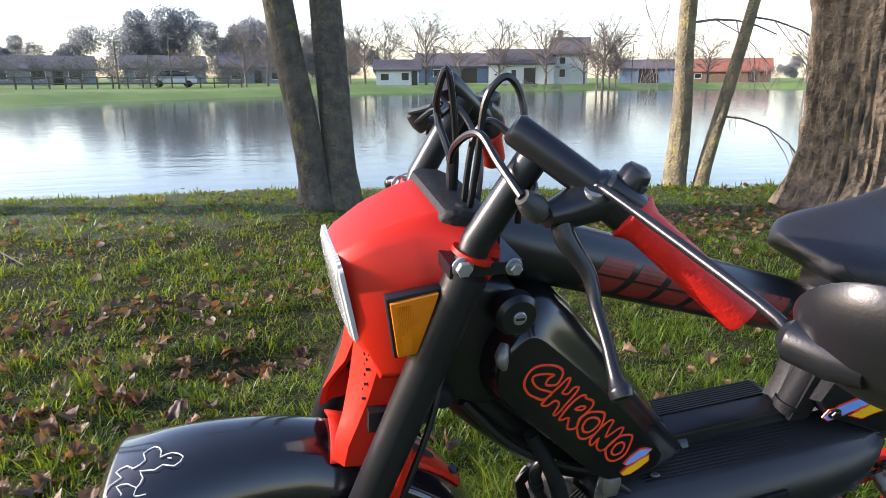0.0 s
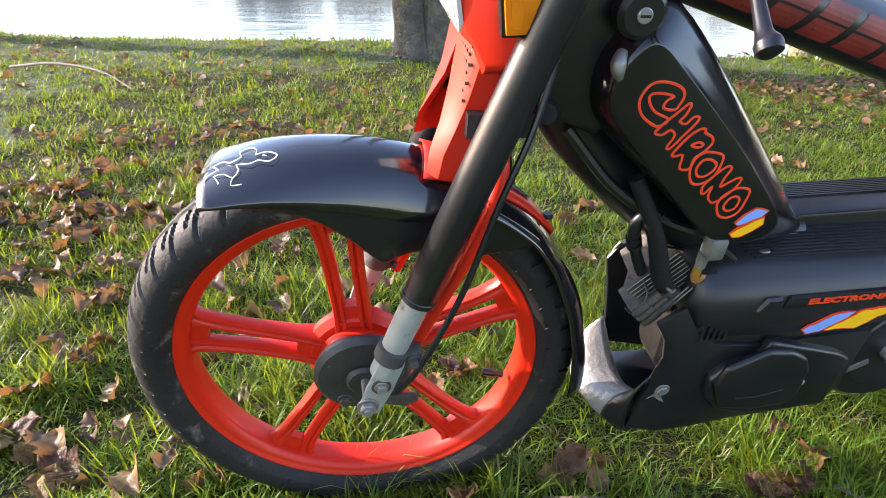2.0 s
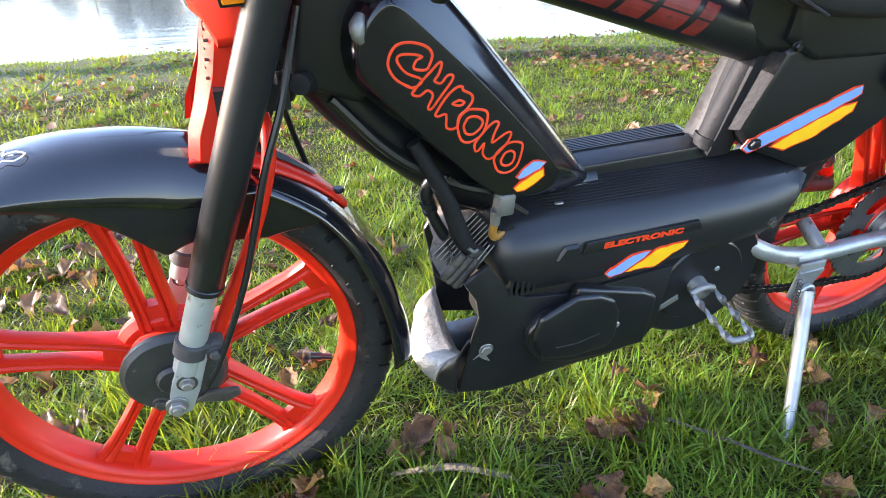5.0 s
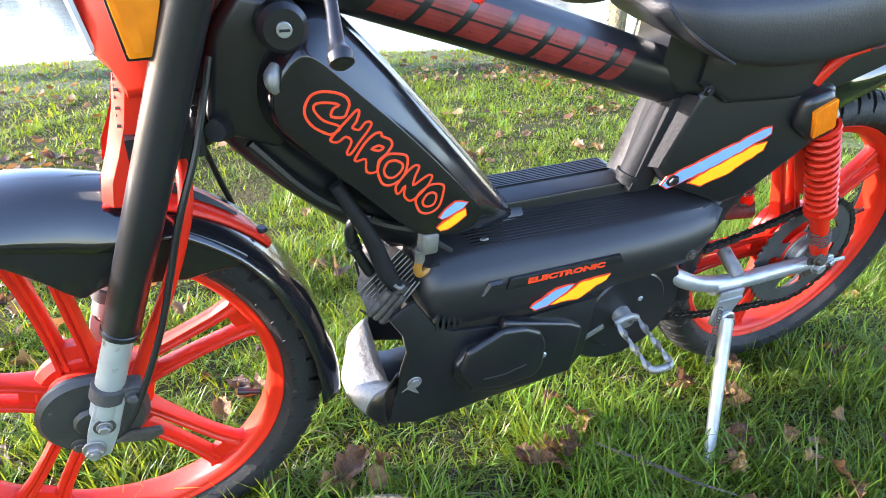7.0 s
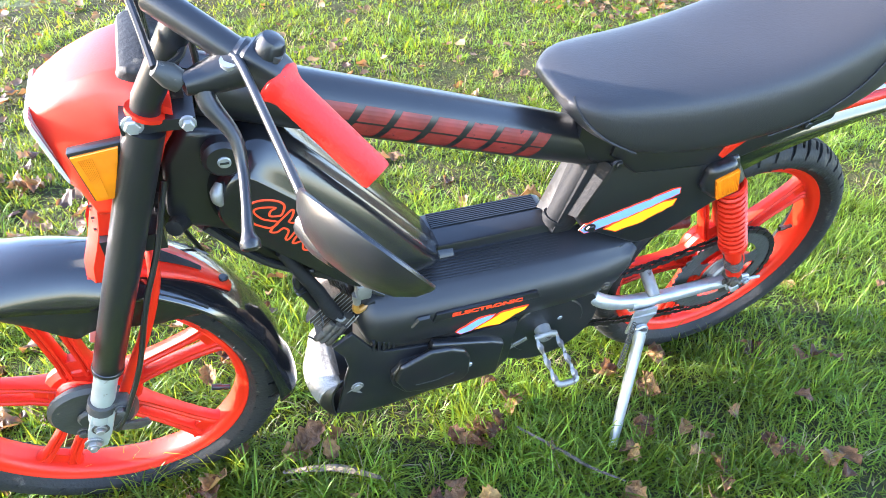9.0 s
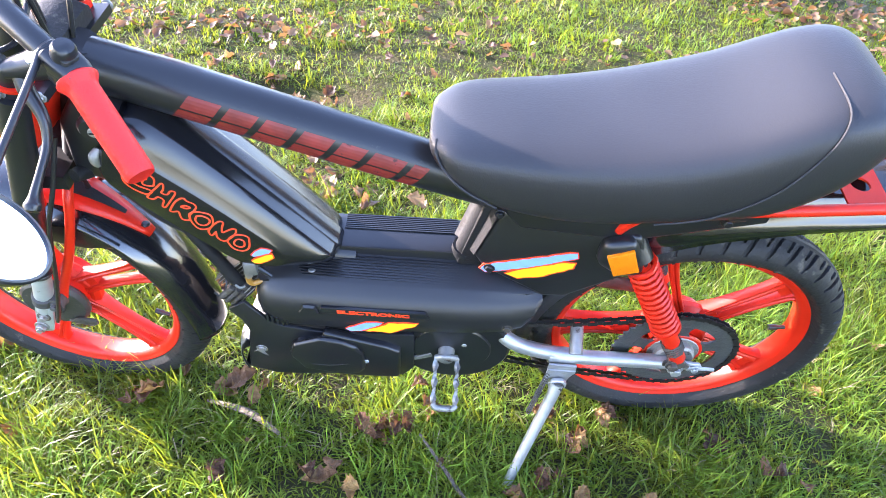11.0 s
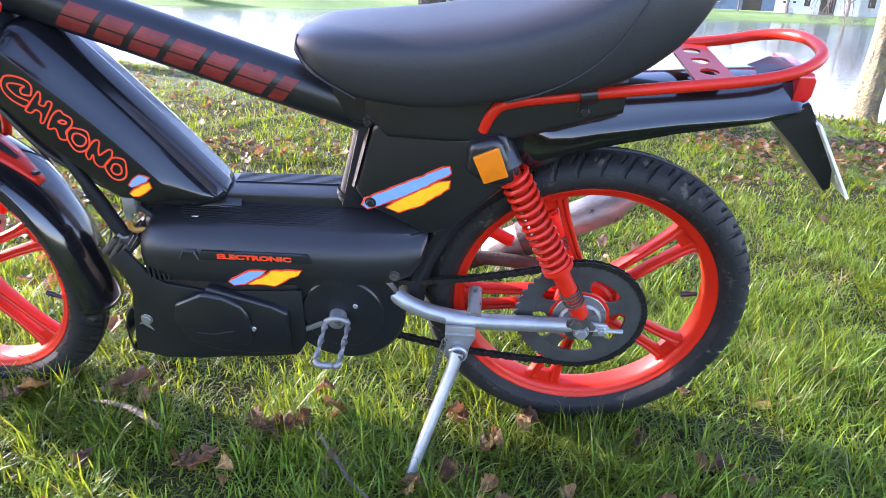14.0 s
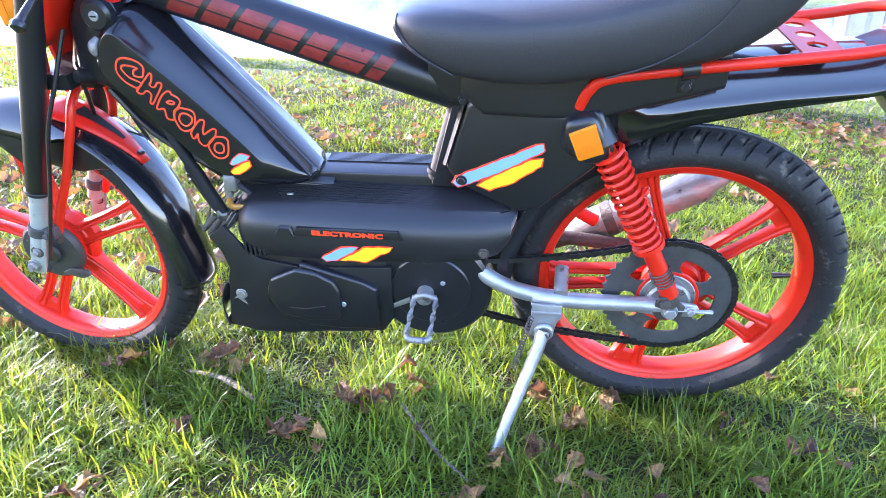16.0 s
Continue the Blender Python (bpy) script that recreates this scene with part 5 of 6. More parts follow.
part("scrape", plate([(.362, .236), (.372, .246), (.381, .240), (.388, .226), (.379, .232), (.370, .240)], -.0926, -.091), M["scraped"], belly, "bare scraped patch on the shroud")
cyl = part("cylinder", tube([(.372, -.008, .388), (.44, -.008, .315)], .030, 24), M["greasy"], moped, "grimy finned engine cylinder")
fin_u, fin_n = Vector((.70, 0, .714)), Vector((.714, 0, -.70))
for k in range(9):
    c0, h = Vector((.341, 0, .417)) + fin_n * (.0068 * k), .039 - .0006 * k
    fin = part("cylinder_fin", loft([[c0 + fin_u * (e * h) + fin_n * o + Vector((0, y, 0)) for e, o in ((-g, -.0008), (.96 * g, -.0008), (.96 * g, .0008), (-g, .0008))] for y, g in ((-.050, 1), (-.040, .94), (-.026, .62), (.010, .5))]), M["fin"], cyl)
    # thin brighter tube along the fin's near edge
    part("fin_edge", tube([c0 - fin_u * h * .98 + Vector((0, -.050, 0)), c0 + fin_u * h * .94 + Vector((0, -.050, 0))], .0007, 6), M["scraped"], fin, "bright edge of the fin")
for k in range(3):
    a, b = Vector((.322 + .0085 * k, -.066, .364 - .0085 * k)), Vector((.349 + .0095 * k, -.066, .395 - .0050 * k))
    rib = part("cowl_rib", tube([a, a.lerp(b, .12), a.lerp(b, .5), a.lerp(b, .56), a.lerp(b, .62), b], [.0035, .0058, .0060, .0046, .0060, .0050], 12), M["greasy"], cyl, "dusty rounded rib of the cylinder head")
part("cowl_block", loft([[(x, y, z) for x, z in ((.326, .357), (.366, .400), (.384, .388), (.345, .340))] for y in (-.064, -.012)]), M["greasy"], cyl)
for k in range(2):
    a = Vector((.341 + .006 * k, -.068, .349 - .002 * k))
    part("cowl_edge", tube([a, a + Vector((.041, 0, .056))], .0009, 6), M["scraped"], cyl)
part("crankcase", box(.40, .66, -.085, .04, .22, .36, .02), M["chain"], moped)
tap = part("fuel_tap", box(.383, .405, -.080, -.060, .451, .480, .004), M["alloy"], moped, "fuel tap with an amber hose")
part("tap_spout", tube([(.385, -.070, .456), (.385, -.070, .437)], [.007, .006], 12), M["alloy"], tap)
part("tap_lever", tube([(.404, -.070, .461), (.424, -.074, .447)], [.005, .0035], 8), M["black"], tap)
part("fuel_hose", tube([(.385, -.070, .440), (.383, -.070, .425), (.388, -.068, .416), (.402, -.060, .415)], .0052, 10, 5), material("amber_hose", (.36, .17, .03), .3, vary=.3), moped, "amber fuel hose")
part("spark_plug_cap", tube([(.330, -.046, .496), (.318, -.043, .497), (.310, -.040, .487), (.308, -.040, .472), (.311, -.040, .457), (.320, -.040, .435), (.330, -.040, .415), (.336, -.040, .404)], [.0035, .0050, .0070, .0078, .0066, .0070, .0076, .0060], 14, 4), M["black"], moped, "black spark plug cap")
for s0, s1 in (((.3092, -.040, .463), (.3108, -.040, .458)), ((.3122, -.040, .453), (.314, -.040, .449))):
    part("boot_ring", tube([s0, s1], .0092, 14), M["black"], moped)
part("plug_lead", tube([(.330, -.046, .496), (.352, -.045, .480), (.38, -.04, .462), (.42, -.03, .450)], .0042, 8, 5), M["black"], moped)
part("intake_hose", tube([(.290, -.045, .545), (.306, -.052, .515), (.322, -.055, .484), (.332, -.055, .462), (.340, -.055, .440), (.350, -.055, .414), (.361, -.055, .394)], [.009, .009, .0095, .0105, .0110, .0120, .009], 16, 4), M["matt"], moped, "dusty black intake hose")
part("hose_clip", tube([(.355, -.066, .404), (.362, -.067, .398), (.369, -.062, .397)], .0022, 8, 3), M["alloy"], moped)
part("tank_hose", tube([(.205, -.035, .60), (.265, -.045, .535), (.335, -.045, .488), (.385, -.05, .470)], .006, 8, 5), M["black"], moped)
part("wire", tube([(.334, -.044, .405), (.336, -.060, .392), (.331, -.066, .376), (.322, -.066, .366), (.316, -.064, .370), (.312, -.062, .372)], .0016, 6, 5), M["black"], moped)
for k in range(5):
    part("cover_fin", box(.404 + k * .008, .408 + k * .008, -.093, -.080, .336, .362 - k * .003), M["black"], engine_cover)

clutch = [(.500, .335), (.494, .306), (.452, .298), (.434, .273), (.436, .244), (.458, .214), (.504, .199), (.559, .197), (.630, .202), (.632, .290), (.606, .304), (.551, .320)]
cc = part("clutch_cover", plate(clutch, -.105, -.088, .005, seg=3), M["black"], moped, "black clutch cover")
part("cover_face", plate([(.437, .268), (.458, .226), (.507, .217), (.560, .222), (.570, .240), (.568, .285), (.556, .308), (.529, .323), (.495, .328), (.446, .302)], -.114, -.102, .006, seg=3), M["black"], cc)
part("cover_groove", plate([(.474, .2455), (.505, .2440), (.540, .2535), (.540, .2550), (.505, .2460), (.474, .2470)], -.1146, -.113), M["drum"], cc)
part("cover_screw", disc(.571, .256, .005, -.105, -.1085, 14, .001), M["steel"], cc)
crank = part("chain_guard", disc(.721, .285, .104, -.060, -.083, 56, .006), M["black"], moped, "black round chain guard")
part("guard_step", disc(.721, .283, .070, -.081, -.0865, 48, .005), M["black"], crank)
part("guard_boss", disc(.716, .352, .013, -.082, -.088, 24, .003), M["black"], crank)
part("maker_plate", plate([(.652, .250), (.684, .267), (.688, .258), (.656, .241)], -.0885, -.084, .001), M["alloy"], crank, "small worn metal plate")
part("guard_screw", disc(.742, .302, .0045, -.086, -.0885, 12, .001), M["steel"], crank)

pedal = part("pedal", tube([(.712, -.080, .280), (.712, -.106, .279)], [.016, .013], 16), M["alloy"], moped, "worn steel rat-trap pedal")
part("pedal_bridge", tube([(.694, -.101, .277), (.712, -.103, .287), (.731, -.101, .279)], .006, 10, 4), M["alloy"], pedal)
for x in (.695, .733):
    rings = []
    for k in range(22):
        f = k / 21
        c = Vector((x, -.101 - .084 * f, .278 - .012 * f))
        a0 = f * 9
        rings.append([c + Vector((math.cos(a0 + j * math.pi / 2) * (.0055 if j % 2 else .003), 0, math.sin(a0 + j * math.pi / 2) * (.0055 if j % 2 else .003))) for j in range(4)])
    part("pedal_bar", loft(rings), M["alloy"], pedal, "twisted steel bar")
part("pedal_end", tube([(.695, -.184, .266), (.701, -.190, .264), (.727, -.190, .264), (.733, -.184, .265)], .0055, 10, 3), M["alloy"], pedal)

# seat and its pillar
SEAT = [(.664, .714, .728, .045), (.675, .700, .736, .072), (.702, .686, .743, .090), (.755, .662, .748, .102), (.830, .655, .754, .112), (.90, .660, .765, .119), (.97, .676, .782, .124), (1.03, .686, .803, .124), (1.08, .694, .830, .123), (1.115, .708, .851, .120), (1.155, .734, .864, .115), (1.19, .772, .860, .108), (1.206, .800, .849, .098), (1.213, .818, .838, .088)]


def seat_ring(x, z0, z1, hw):
    h = z1 - z0
    side = [(0, z1), (.40, z1 - .006 * h), (.70, z1 - .035 * h), (.88, z1 - .12 * h), (.97, z1 - .30 * h), (1.0, z1 - .60 * h), (.99, z0 + .10 * h), (.93, z0), (.5, z0), (0, z0)]
    pts = [(hw * f, z) for f, z in side]
    return [(x, -y, z) for y, z in pts] + [(x, y, z) for y, z in pts[-2:0:-1]]


xs = [s0[0] for s0 in SEAT]
grid = np.linspace(xs[0], xs[-1], 161)
soft = np.hanning(27) / np.hanning(27).sum()
curves = []
for k in (1, 2, 3):
    v = np.interp(grid, xs, [s0[k] for s0 in SEAT])
    pad = np.concatenate([2 * v[0] - v[13:0:-1], v, 2 * v[-1] - v[-2:-15:-1]])
    curves.append(np.convolve(pad, soft, "valid"))


def seat_at(x):
    """Underside, crown and half width of the seat at x."""
    return [float(np.interp(x, grid, c)) for c in curves]


fine = list(np.linspace(xs[0], xs[-1], 56))
rings = [seat_ring(x, *seat_at(x)) for x in fine]
seat = part("seat", loft(rings), M["vinyl"], moped, "long black vinyl seat with grey piping")
seat.data.set_sharp_from_angle(angle=math.pi)
sub = seat.modifiers.new("soft", "SUBSURF")
sub.levels = sub.render_levels = 1


def seat_skin(x, f):
    z0, z1, hw = seat_at(x)
    h = z1 - z0
    z = z1 - f * h
    return (x, -hw * float(np.interp(f, [0, .006, .035, .12, .30, .60, .90, 1.0], [0, .40, .70, .88, .97, 1.0, .99, .94])) - .0006, z)


M["piping"] = material("grey_piping", (.022, .022, .024), .85, vary=.2)
part("piping", tube([seat_skin(x, f) for x, f in ((1.132, .003), (1.134, .03), (1.132, .10), (1.124, .24), (1.108, .42), (1.085, .60), (1.05, .76), (1.01, .88), (.96, .96))], .0014, 6, 5), M["piping"], seat, "grey seam piping")
part("piping", tube([seat_skin(x, f) for x, f in ((.676, .05), (.677, .4), (.688, .72), (.715, .88), (.76, .97))], .0018, 6, 5), M["piping"], seat, "grey seam piping")
part("seat_base", loft([[(x, y, z) for y, z in rounded(-hw, hw, z0, z1, .01)] for x, z0, z1, hw in ((.765, .620, .668, .05), (.80, .60, .665, .075), (.95, .60, .682, .085), (1.12, .655, .71, .085))]), M["black"], seat)
part("seat_nose_base", loft([[(x, y, z) for y, z in rounded(-hw, hw, z0, z1, .01)] for x, z0, z1, hw in ((.715, .625, .700, .030), (.745, .605, .705, .040), (.800, .60, .69, .050))]), M["black"], seat)
pillar = part("seat_pillar", plate([(.715, .455), (.755, .455), (.800, .66), (.765, .66)], -.030, .020, .006), M["matt"], moped)
part("pillar_plate", loft([[(x, .022, z), (x + .007, .015, z), (x + .009, .004, z), (x + .03, .004, z), (x + .03, .022, z)] for x, z in ((.710, .472), (.7375, .575), (.757, .648))]), M["worn"], pillar, "worn grey metal plate")
part("pillar_tube", tube([(.727, -.010, .462), (.7545, -.010, .565), (.777, -.010, .648)], .019, 22), M["matt"], pillar, "scuffed black pillar tube")
part("pillar_ring", tube([(.7265, -.010, .471), (.7285, -.010, .479)], .0205, 22), M["matt"], pillar)

# side cover with stripes and reflector
cover = [(.752, .512), (.782, .618), (.795, .628), (.888, .630), (.908, .612), (.965, .622), (.980, .585), (.990, .560), (.940, .505), (.895, .455), (.862, .444), (.770, .486)]
side_cover = part("side_cover", plate(cover, -.086, -.040, .009, seg=3), M["black"], moped, "black plastic side cover with coloured stripes")
part("side_cover_far", plate(cover, .040, .086, .009), M["black"], moped).data.transform(Matrix(((1.05, 0, 0, -.0479), (.225, 1, 0, -.2100), (.07, 0, 1, -.0664), (0, 0, 0, 1))))
brush_mark([(.764, .488), (.772, .482), (.790, .490), (.830, .512), (.895, .556), (.893, .566), (.875, .558), (.815, .524), (.770, .499)], [(.802, .488), (.820, .482), (.850, .496), (.892, .531), (.894, .543), (.878, .539), (.832, .510), (.814, .498)], -.0872, side_cover, .003)
part("cover_bolt", bolt(.777, -.087, .494, .0065, .006), M["black"], side_cover)
part("cover_bolt", bolt(.893, -.070, .634, .0065, .008), M["black"], side_cover)
part("cover_facet", loft([[(.752, -.086, .516), (.735, -.05, .505), (.735, -.04, .505), (.752, -.04, .516)], [(.780, -.086, .616), (.768, -.05, .618), (.768, -.04, .618), (.780, -.04, .616)]]), M["matt"], side_cover)
lean = Matrix(((1.05, 0, 0, -.0479), (-.225, 1, 0, .2100), (.07, 0, 1, -.0664), (0, 0, 0, 1)))
for ob in [side_cover] + list(side_cover.children_recursive):
    ob.data.transform(lean)
refl = part("reflector_base", plate([(.912, .566), (.915, .610), (.958, .622), (.982, .574), (.986, .546), (.950, .540)], -.1030, -.074, .013, seg=3), M["black"], side_cover)
refl = part("reflector", plate([(.922, .592), (.957, .609), (.974, .566), (.940, .552)], -.1085, -.102, .0015), M["amber"], moped, "amber side reflector")
for k in range(13):
    u = (k + .5) / 13
    a, b = Vector((.922, .592)).lerp(Vector((.957, .609)), u), Vector((.940, .552)).lerp(Vector((.974, .566)), u)
    part("lens_rib", tube([(a.x + .001, -.1085, a.y - .002), (b.x - .001, -.1085, b.y + .002)], .0008, 4), M["amber"], refl)
part("seat_bolt", bolt(.770, -.062, .618, .0055, .006), M["black"], moped)

# rear mudguard, rack, tail lamp, flap
rings = []
for x, zt, zc, zb, hw in ((.970, .664, .626, .560, .062), (.978, .668, .630, .548, .066), (.994, .672, .633, .552, .068), (1.010, .674, .616, .560, .068), (1.03, .676, .609, .570, .068), (1.06, .678, .612, .584, .068), (1.095, .681, .620, .597, .068), (1.20, .690, .638, .624, .066), (1.31, .702, .652, .645, .064), (1.355, .700, .661, .656, .060), (1.374, .691, .669, .665, .052)):
    h = zt - zc
    side = [(0, zt), (.42, zt - .03 * h), (.60, zt - .10 * h), (.70, zt - .24 * h), (.82, zt - .54 * h), (.94, zt - .86 * h), (1.015, zc + .002), (1.02, zc - .0005), (.985, zc - .004), (.975, (zc + zb) / 2), (.975, zb)]
    rings.append([(x, -hw * f, z) for f, z in side[::-1]] + [(x, hw * f, z) for f, z in side[1:]])
rear_guard = part("rear_mudguard", loft(rings, closed=False), M["gloss"], moped, "black plastic rear mudguard")
sol = rear_guard.modifiers.new("thick", "SOLIDIFY")
sol.thickness, sol.offset = 0.003, -1
rings = []
for k in range(30):
    a = radians(116 + 62 * k / 29)
    rings.append([(RW[0] + r * math.cos(a), y, RW[1] + r * math.sin(a)) for y, r in ((-.056, .262), (-.058, .286), (-.04, .300), (0, .305), (.04, .300), (.058, .286), (.056, .262))])
inner = part("inner_guard", loft(rings, closed=False), M["black"], rear_guard)
sol = inner.modifiers.new("thick", "SOLIDIFY")
sol.thickness, sol.offset = 0.003, 1
part("mud_flap", loft([[(x - t, -hw, z - t * .6), (x - t, hw, z - t * .6), (x + t, hw, z + t * .6), (x + t, -hw, z + t * .6)] for x, z, hw, t in ((1.352, .660, .056, .022), (1.385, .622, .056, .016), (1.425, .572, .054, .010), (1.440, .545, .050, .004))]), M["black"], moped, "black plastic mud flap")
part("number_plate", loft([[(x, -hw, z), (x, hw, z), (x + .003, hw, z + .002), (x + .003, -hw, z + .002)] for x, z, hw in ((1.388, .648, .07), (1.462, .540, .07))]), M["white"], moped, "small blank-looking plate seen edge-on")
RACK = [(.934, -.080, .622), (.945, -.088, .650), (.968, -.092, .668), (1.06, -.093, .684), (1.20, -.092, .703), (1.285, -.090, .715), (1.335, -.082, .727), (1.368, -.052, .737), (1.378, 0, .741)]
RACK = RACK + [(x, -y, z) for x, y, z in RACK[-2::-1]]
rack = part("luggage_rack", tube(RACK, .0078, 14, 6), M["red"], moped, "red tubular luggage rack")
rp = bmesh.new()
rings = []
hole_y = (-.048, 0, .048)
for y in np.linspace(-.088, .088, 121):
    gap = min(abs(y - h) for h in hole_y)
    half = math.sqrt(max(0, .013 ** 2 - gap ** 2))
    rings.append((y, half))
for lo in (1, -1):
    v = [[rp.verts.new((1.232 + lo * a, y, .706 + dz)) for a, dz in ((h, 0), (.028, 0), (.028, .003), (h, .003))] for y, h in rings]
    for a, b in zip(v, v[1:]):
        for i in range(4):
            rp.faces.new((a[i], a[(i + 1) % 4], b[(i + 1) % 4], b[i]))
part("rack_plate", rp, M["red"], rack, "red rack plate with three holes")
part("rack_clamp", tube([(1.058, -.093, .684), (1.080, -.093, .687)], .0125, 14), M["black"], rack)
part("rack_bolt", bolt(1.068, -.086, .660, .0065, .008, box(1.058, 1.080, -.086, -.080, .650, .690, .002)), M["black"], rack)
tail = part("tail_lamp", loft([[(x, y, z) for y, z in rounded(-hw, hw, z0, z1, .006)] for x, z0, z1, hw in ((1.305, .690, .700, .028), (1.335, .684, .712, .032), (1.356, .682, .712, .034))]), M["black"], moped, "red tail lamp with a black housing")
part("tail_lens", loft([[(x, y, z) for y, z in rounded(-hw, hw, z0, z1, .006)] for x, z0, z1, hw in ((1.350, .672, .712, .052), (1.370, .672, .712, .050), (1.376, .677, .707, .046))]), M["tail"], tail)

# rear suspension, chain, sprocket, stand
arm = part("swing_arm", tube([(.772, -.054, .338), (.797, -.066, .327), (.826, -.079, .312), (.870, -.080, .294), (.943, -.080, .282), (1.02, -.080, .283), (1.125, -.078, .284)], .0135, 14, 5), M["steel"], moped, "bright grey tubular swing arm")
part("arm_end", plate([(1.060, .296), (1.120, .298), (1.158, .294), (1.165, .284), (1.155, .270), (1.10, .268), (1.060, .272)], -.087, -.080, .002), M["steel"], arm)
part("axle_plate", plate([(1.092, .302), (1.128, .304), (1.140, .292), (1.136, .266), (1.100, .262), (1.090, .276)], -.091, -.086, .002), M["greasy"], arm, "oily axle plate")
part("shock_bolt", bolt(1.104, -.096, .304, .009, .010), M["greasy"], arm)
part("adjuster_nut", bolt(1.150, -.088, .284, .006, .008), M["steel"], arm)
part("chain_tensioner", tube([(1.105, -.088, .284), (1.185, -.088, .284)], .0035, 8), M["steel"], arm)
part("swing_arm_far", tube([(.83, .080, .335), (.90, .082, .306), (1.0, .08, .300), (1.125, .078, .290)], .013, 14, 5), M["greasy"], moped)
part("foot_peg", tube([(.940, -.040, .318), (.939, -.086, .297), (.939, -.0862, .2968), (.939, -.060, .308)], [.0118, .0118, .0085, .0085], 20), M["alloy"], moped, "dark stub on the swing arm")
part("axle_nut", bolt(RW[0], -.091, RW[1] - .004, .010, .012, tube([(RW[0], -.06, RW[1] - .004), (RW[0], -.098, RW[1] - .004)], .006, 10)), M["steel"], rear_wheel)
for side in (-1, 1):
    y = side * .085
    a, b = Vector((.968, y, .585)), Vector((1.112, y, .312))
    d = (b - a).normalized()
    sh = part("shock_absorber", tube([a, a + d * .17, a + d * .171, b], [.012, .012, .0145, .0145], 16), M["red"], moped, "red shock absorber with a coil spring")
    coil, u = [], d.orthogonal().normalized()
    w = d.cross(u)
    for k in range(13 * 12):
        f = k / (13 * 12 - 1)
        q = 2 * math.pi * 13 * f
        coil.append(a + d * (.022 + .178 * f) + (u * math.cos(q) + w * math.sin(q)) * .0205)
    part("spring", tube(coil, .0042, 6), M["red"], sh)
    tail = [a + d * (.252 + .030 * k / 40) + (u * math.cos(k * .785) + w * math.sin(k * .785)) * .0165 for k in range(41)]
    part("lower_spring", tube(tail, .0016, 5), M["greasy"], sh, "small dark helper spring")
    part("spring_seat", tube([a + d * .200, a + d * .208], .025, 18), M["red"], sh)
    part("top_mount", tube([a - d * .02 + Vector((0, .012, 0)), a + d * .018], [.018, .020], 16), M["black"], sh)
    part("lower_eye", tube([b + Vector((0, -.012, -.008)), b + Vector((0, .012, -.008))], .014, 16), M["greasy"], sh)

sp = spun([(-.0575, .077), (-.0580, .079), (-.0580, .100), (-.0575, .103), (-.0535, .103), (-.0535, .077)], *RW, 88, closed=True, shape=lambda a, y, r: r + (.006 * (0.5 + 0.5 * math.cos(a * 44)) if r > .1 else 0))
part("sprocket", sp, M["sprocket"], rear_wheel, "dirty grey chain sprocket")
for k in range(5):
    a = radians(20 + 72 * k)
    ux, uz = math.cos(a), math.sin(a)
    part("sprocket_arm", loft([[(RW[0] + ux * r - uz * t, y, RW[1] + uz * r + ux * t) for y, t in ((-.0575, -w), (-.0575, w), (-.0535, w), (-.0535, -w))] for r, w in ((.04, .022), (.057, .0125), (.067, .0130), (.080, .022))]), M["sprocket"], rear_wheel)
part("sprocket_boss", disc(*RW, .046, -.0535, -.060, 32, .002), M["alloy"], rear_wheel)
part("rear_hub", disc(*RW, .036, -.055, -.074, 28, .004), M["alloy"], rear_wheel)
part("hub_ring", disc(*RW, .052, -.052, -.0585, 36, .002), M["red"], rear_wheel, "red edge of the wheel hub")


def chain_path():
    pts = []
    fx, fz, fr, rr = .745, .285, .045, .1075
    dd = math.hypot(RW[0] - fx, RW[1] - fz)
    off = math.asin((rr - fr) / dd)
    a0 = math.pi / 2 + off
    top0 = (fx + fr * math.cos(a0), fz + fr * math.sin(a0))
    top1 = (RW[0] + rr * math.cos(a0), RW[1] + rr * math.sin(a0))
    for k in range(30):
        f = k / 30
        pts.append((top0[0] + (top1[0] - top0[0]) * f, top0[1] + (top1[1] - top0[1]) * f - .012 * math.sin(math.pi * f)))
    for k in range(25):
        a = a0 - (2 * a0) * k / 25
        pts.append((RW[0] + rr * math.cos(a), RW[1] + rr * math.sin(a)))
    for k in range(31):
        f = k / 30
        pts.append((top1[0] + (top0[0] - top1[0]) * f, 2 * RW[1] - top1[1] + (fz * 2 - top0[1] - 2 * RW[1] + top1[1]) * f - .014 * math.sin(math.pi * f)))
    return pts


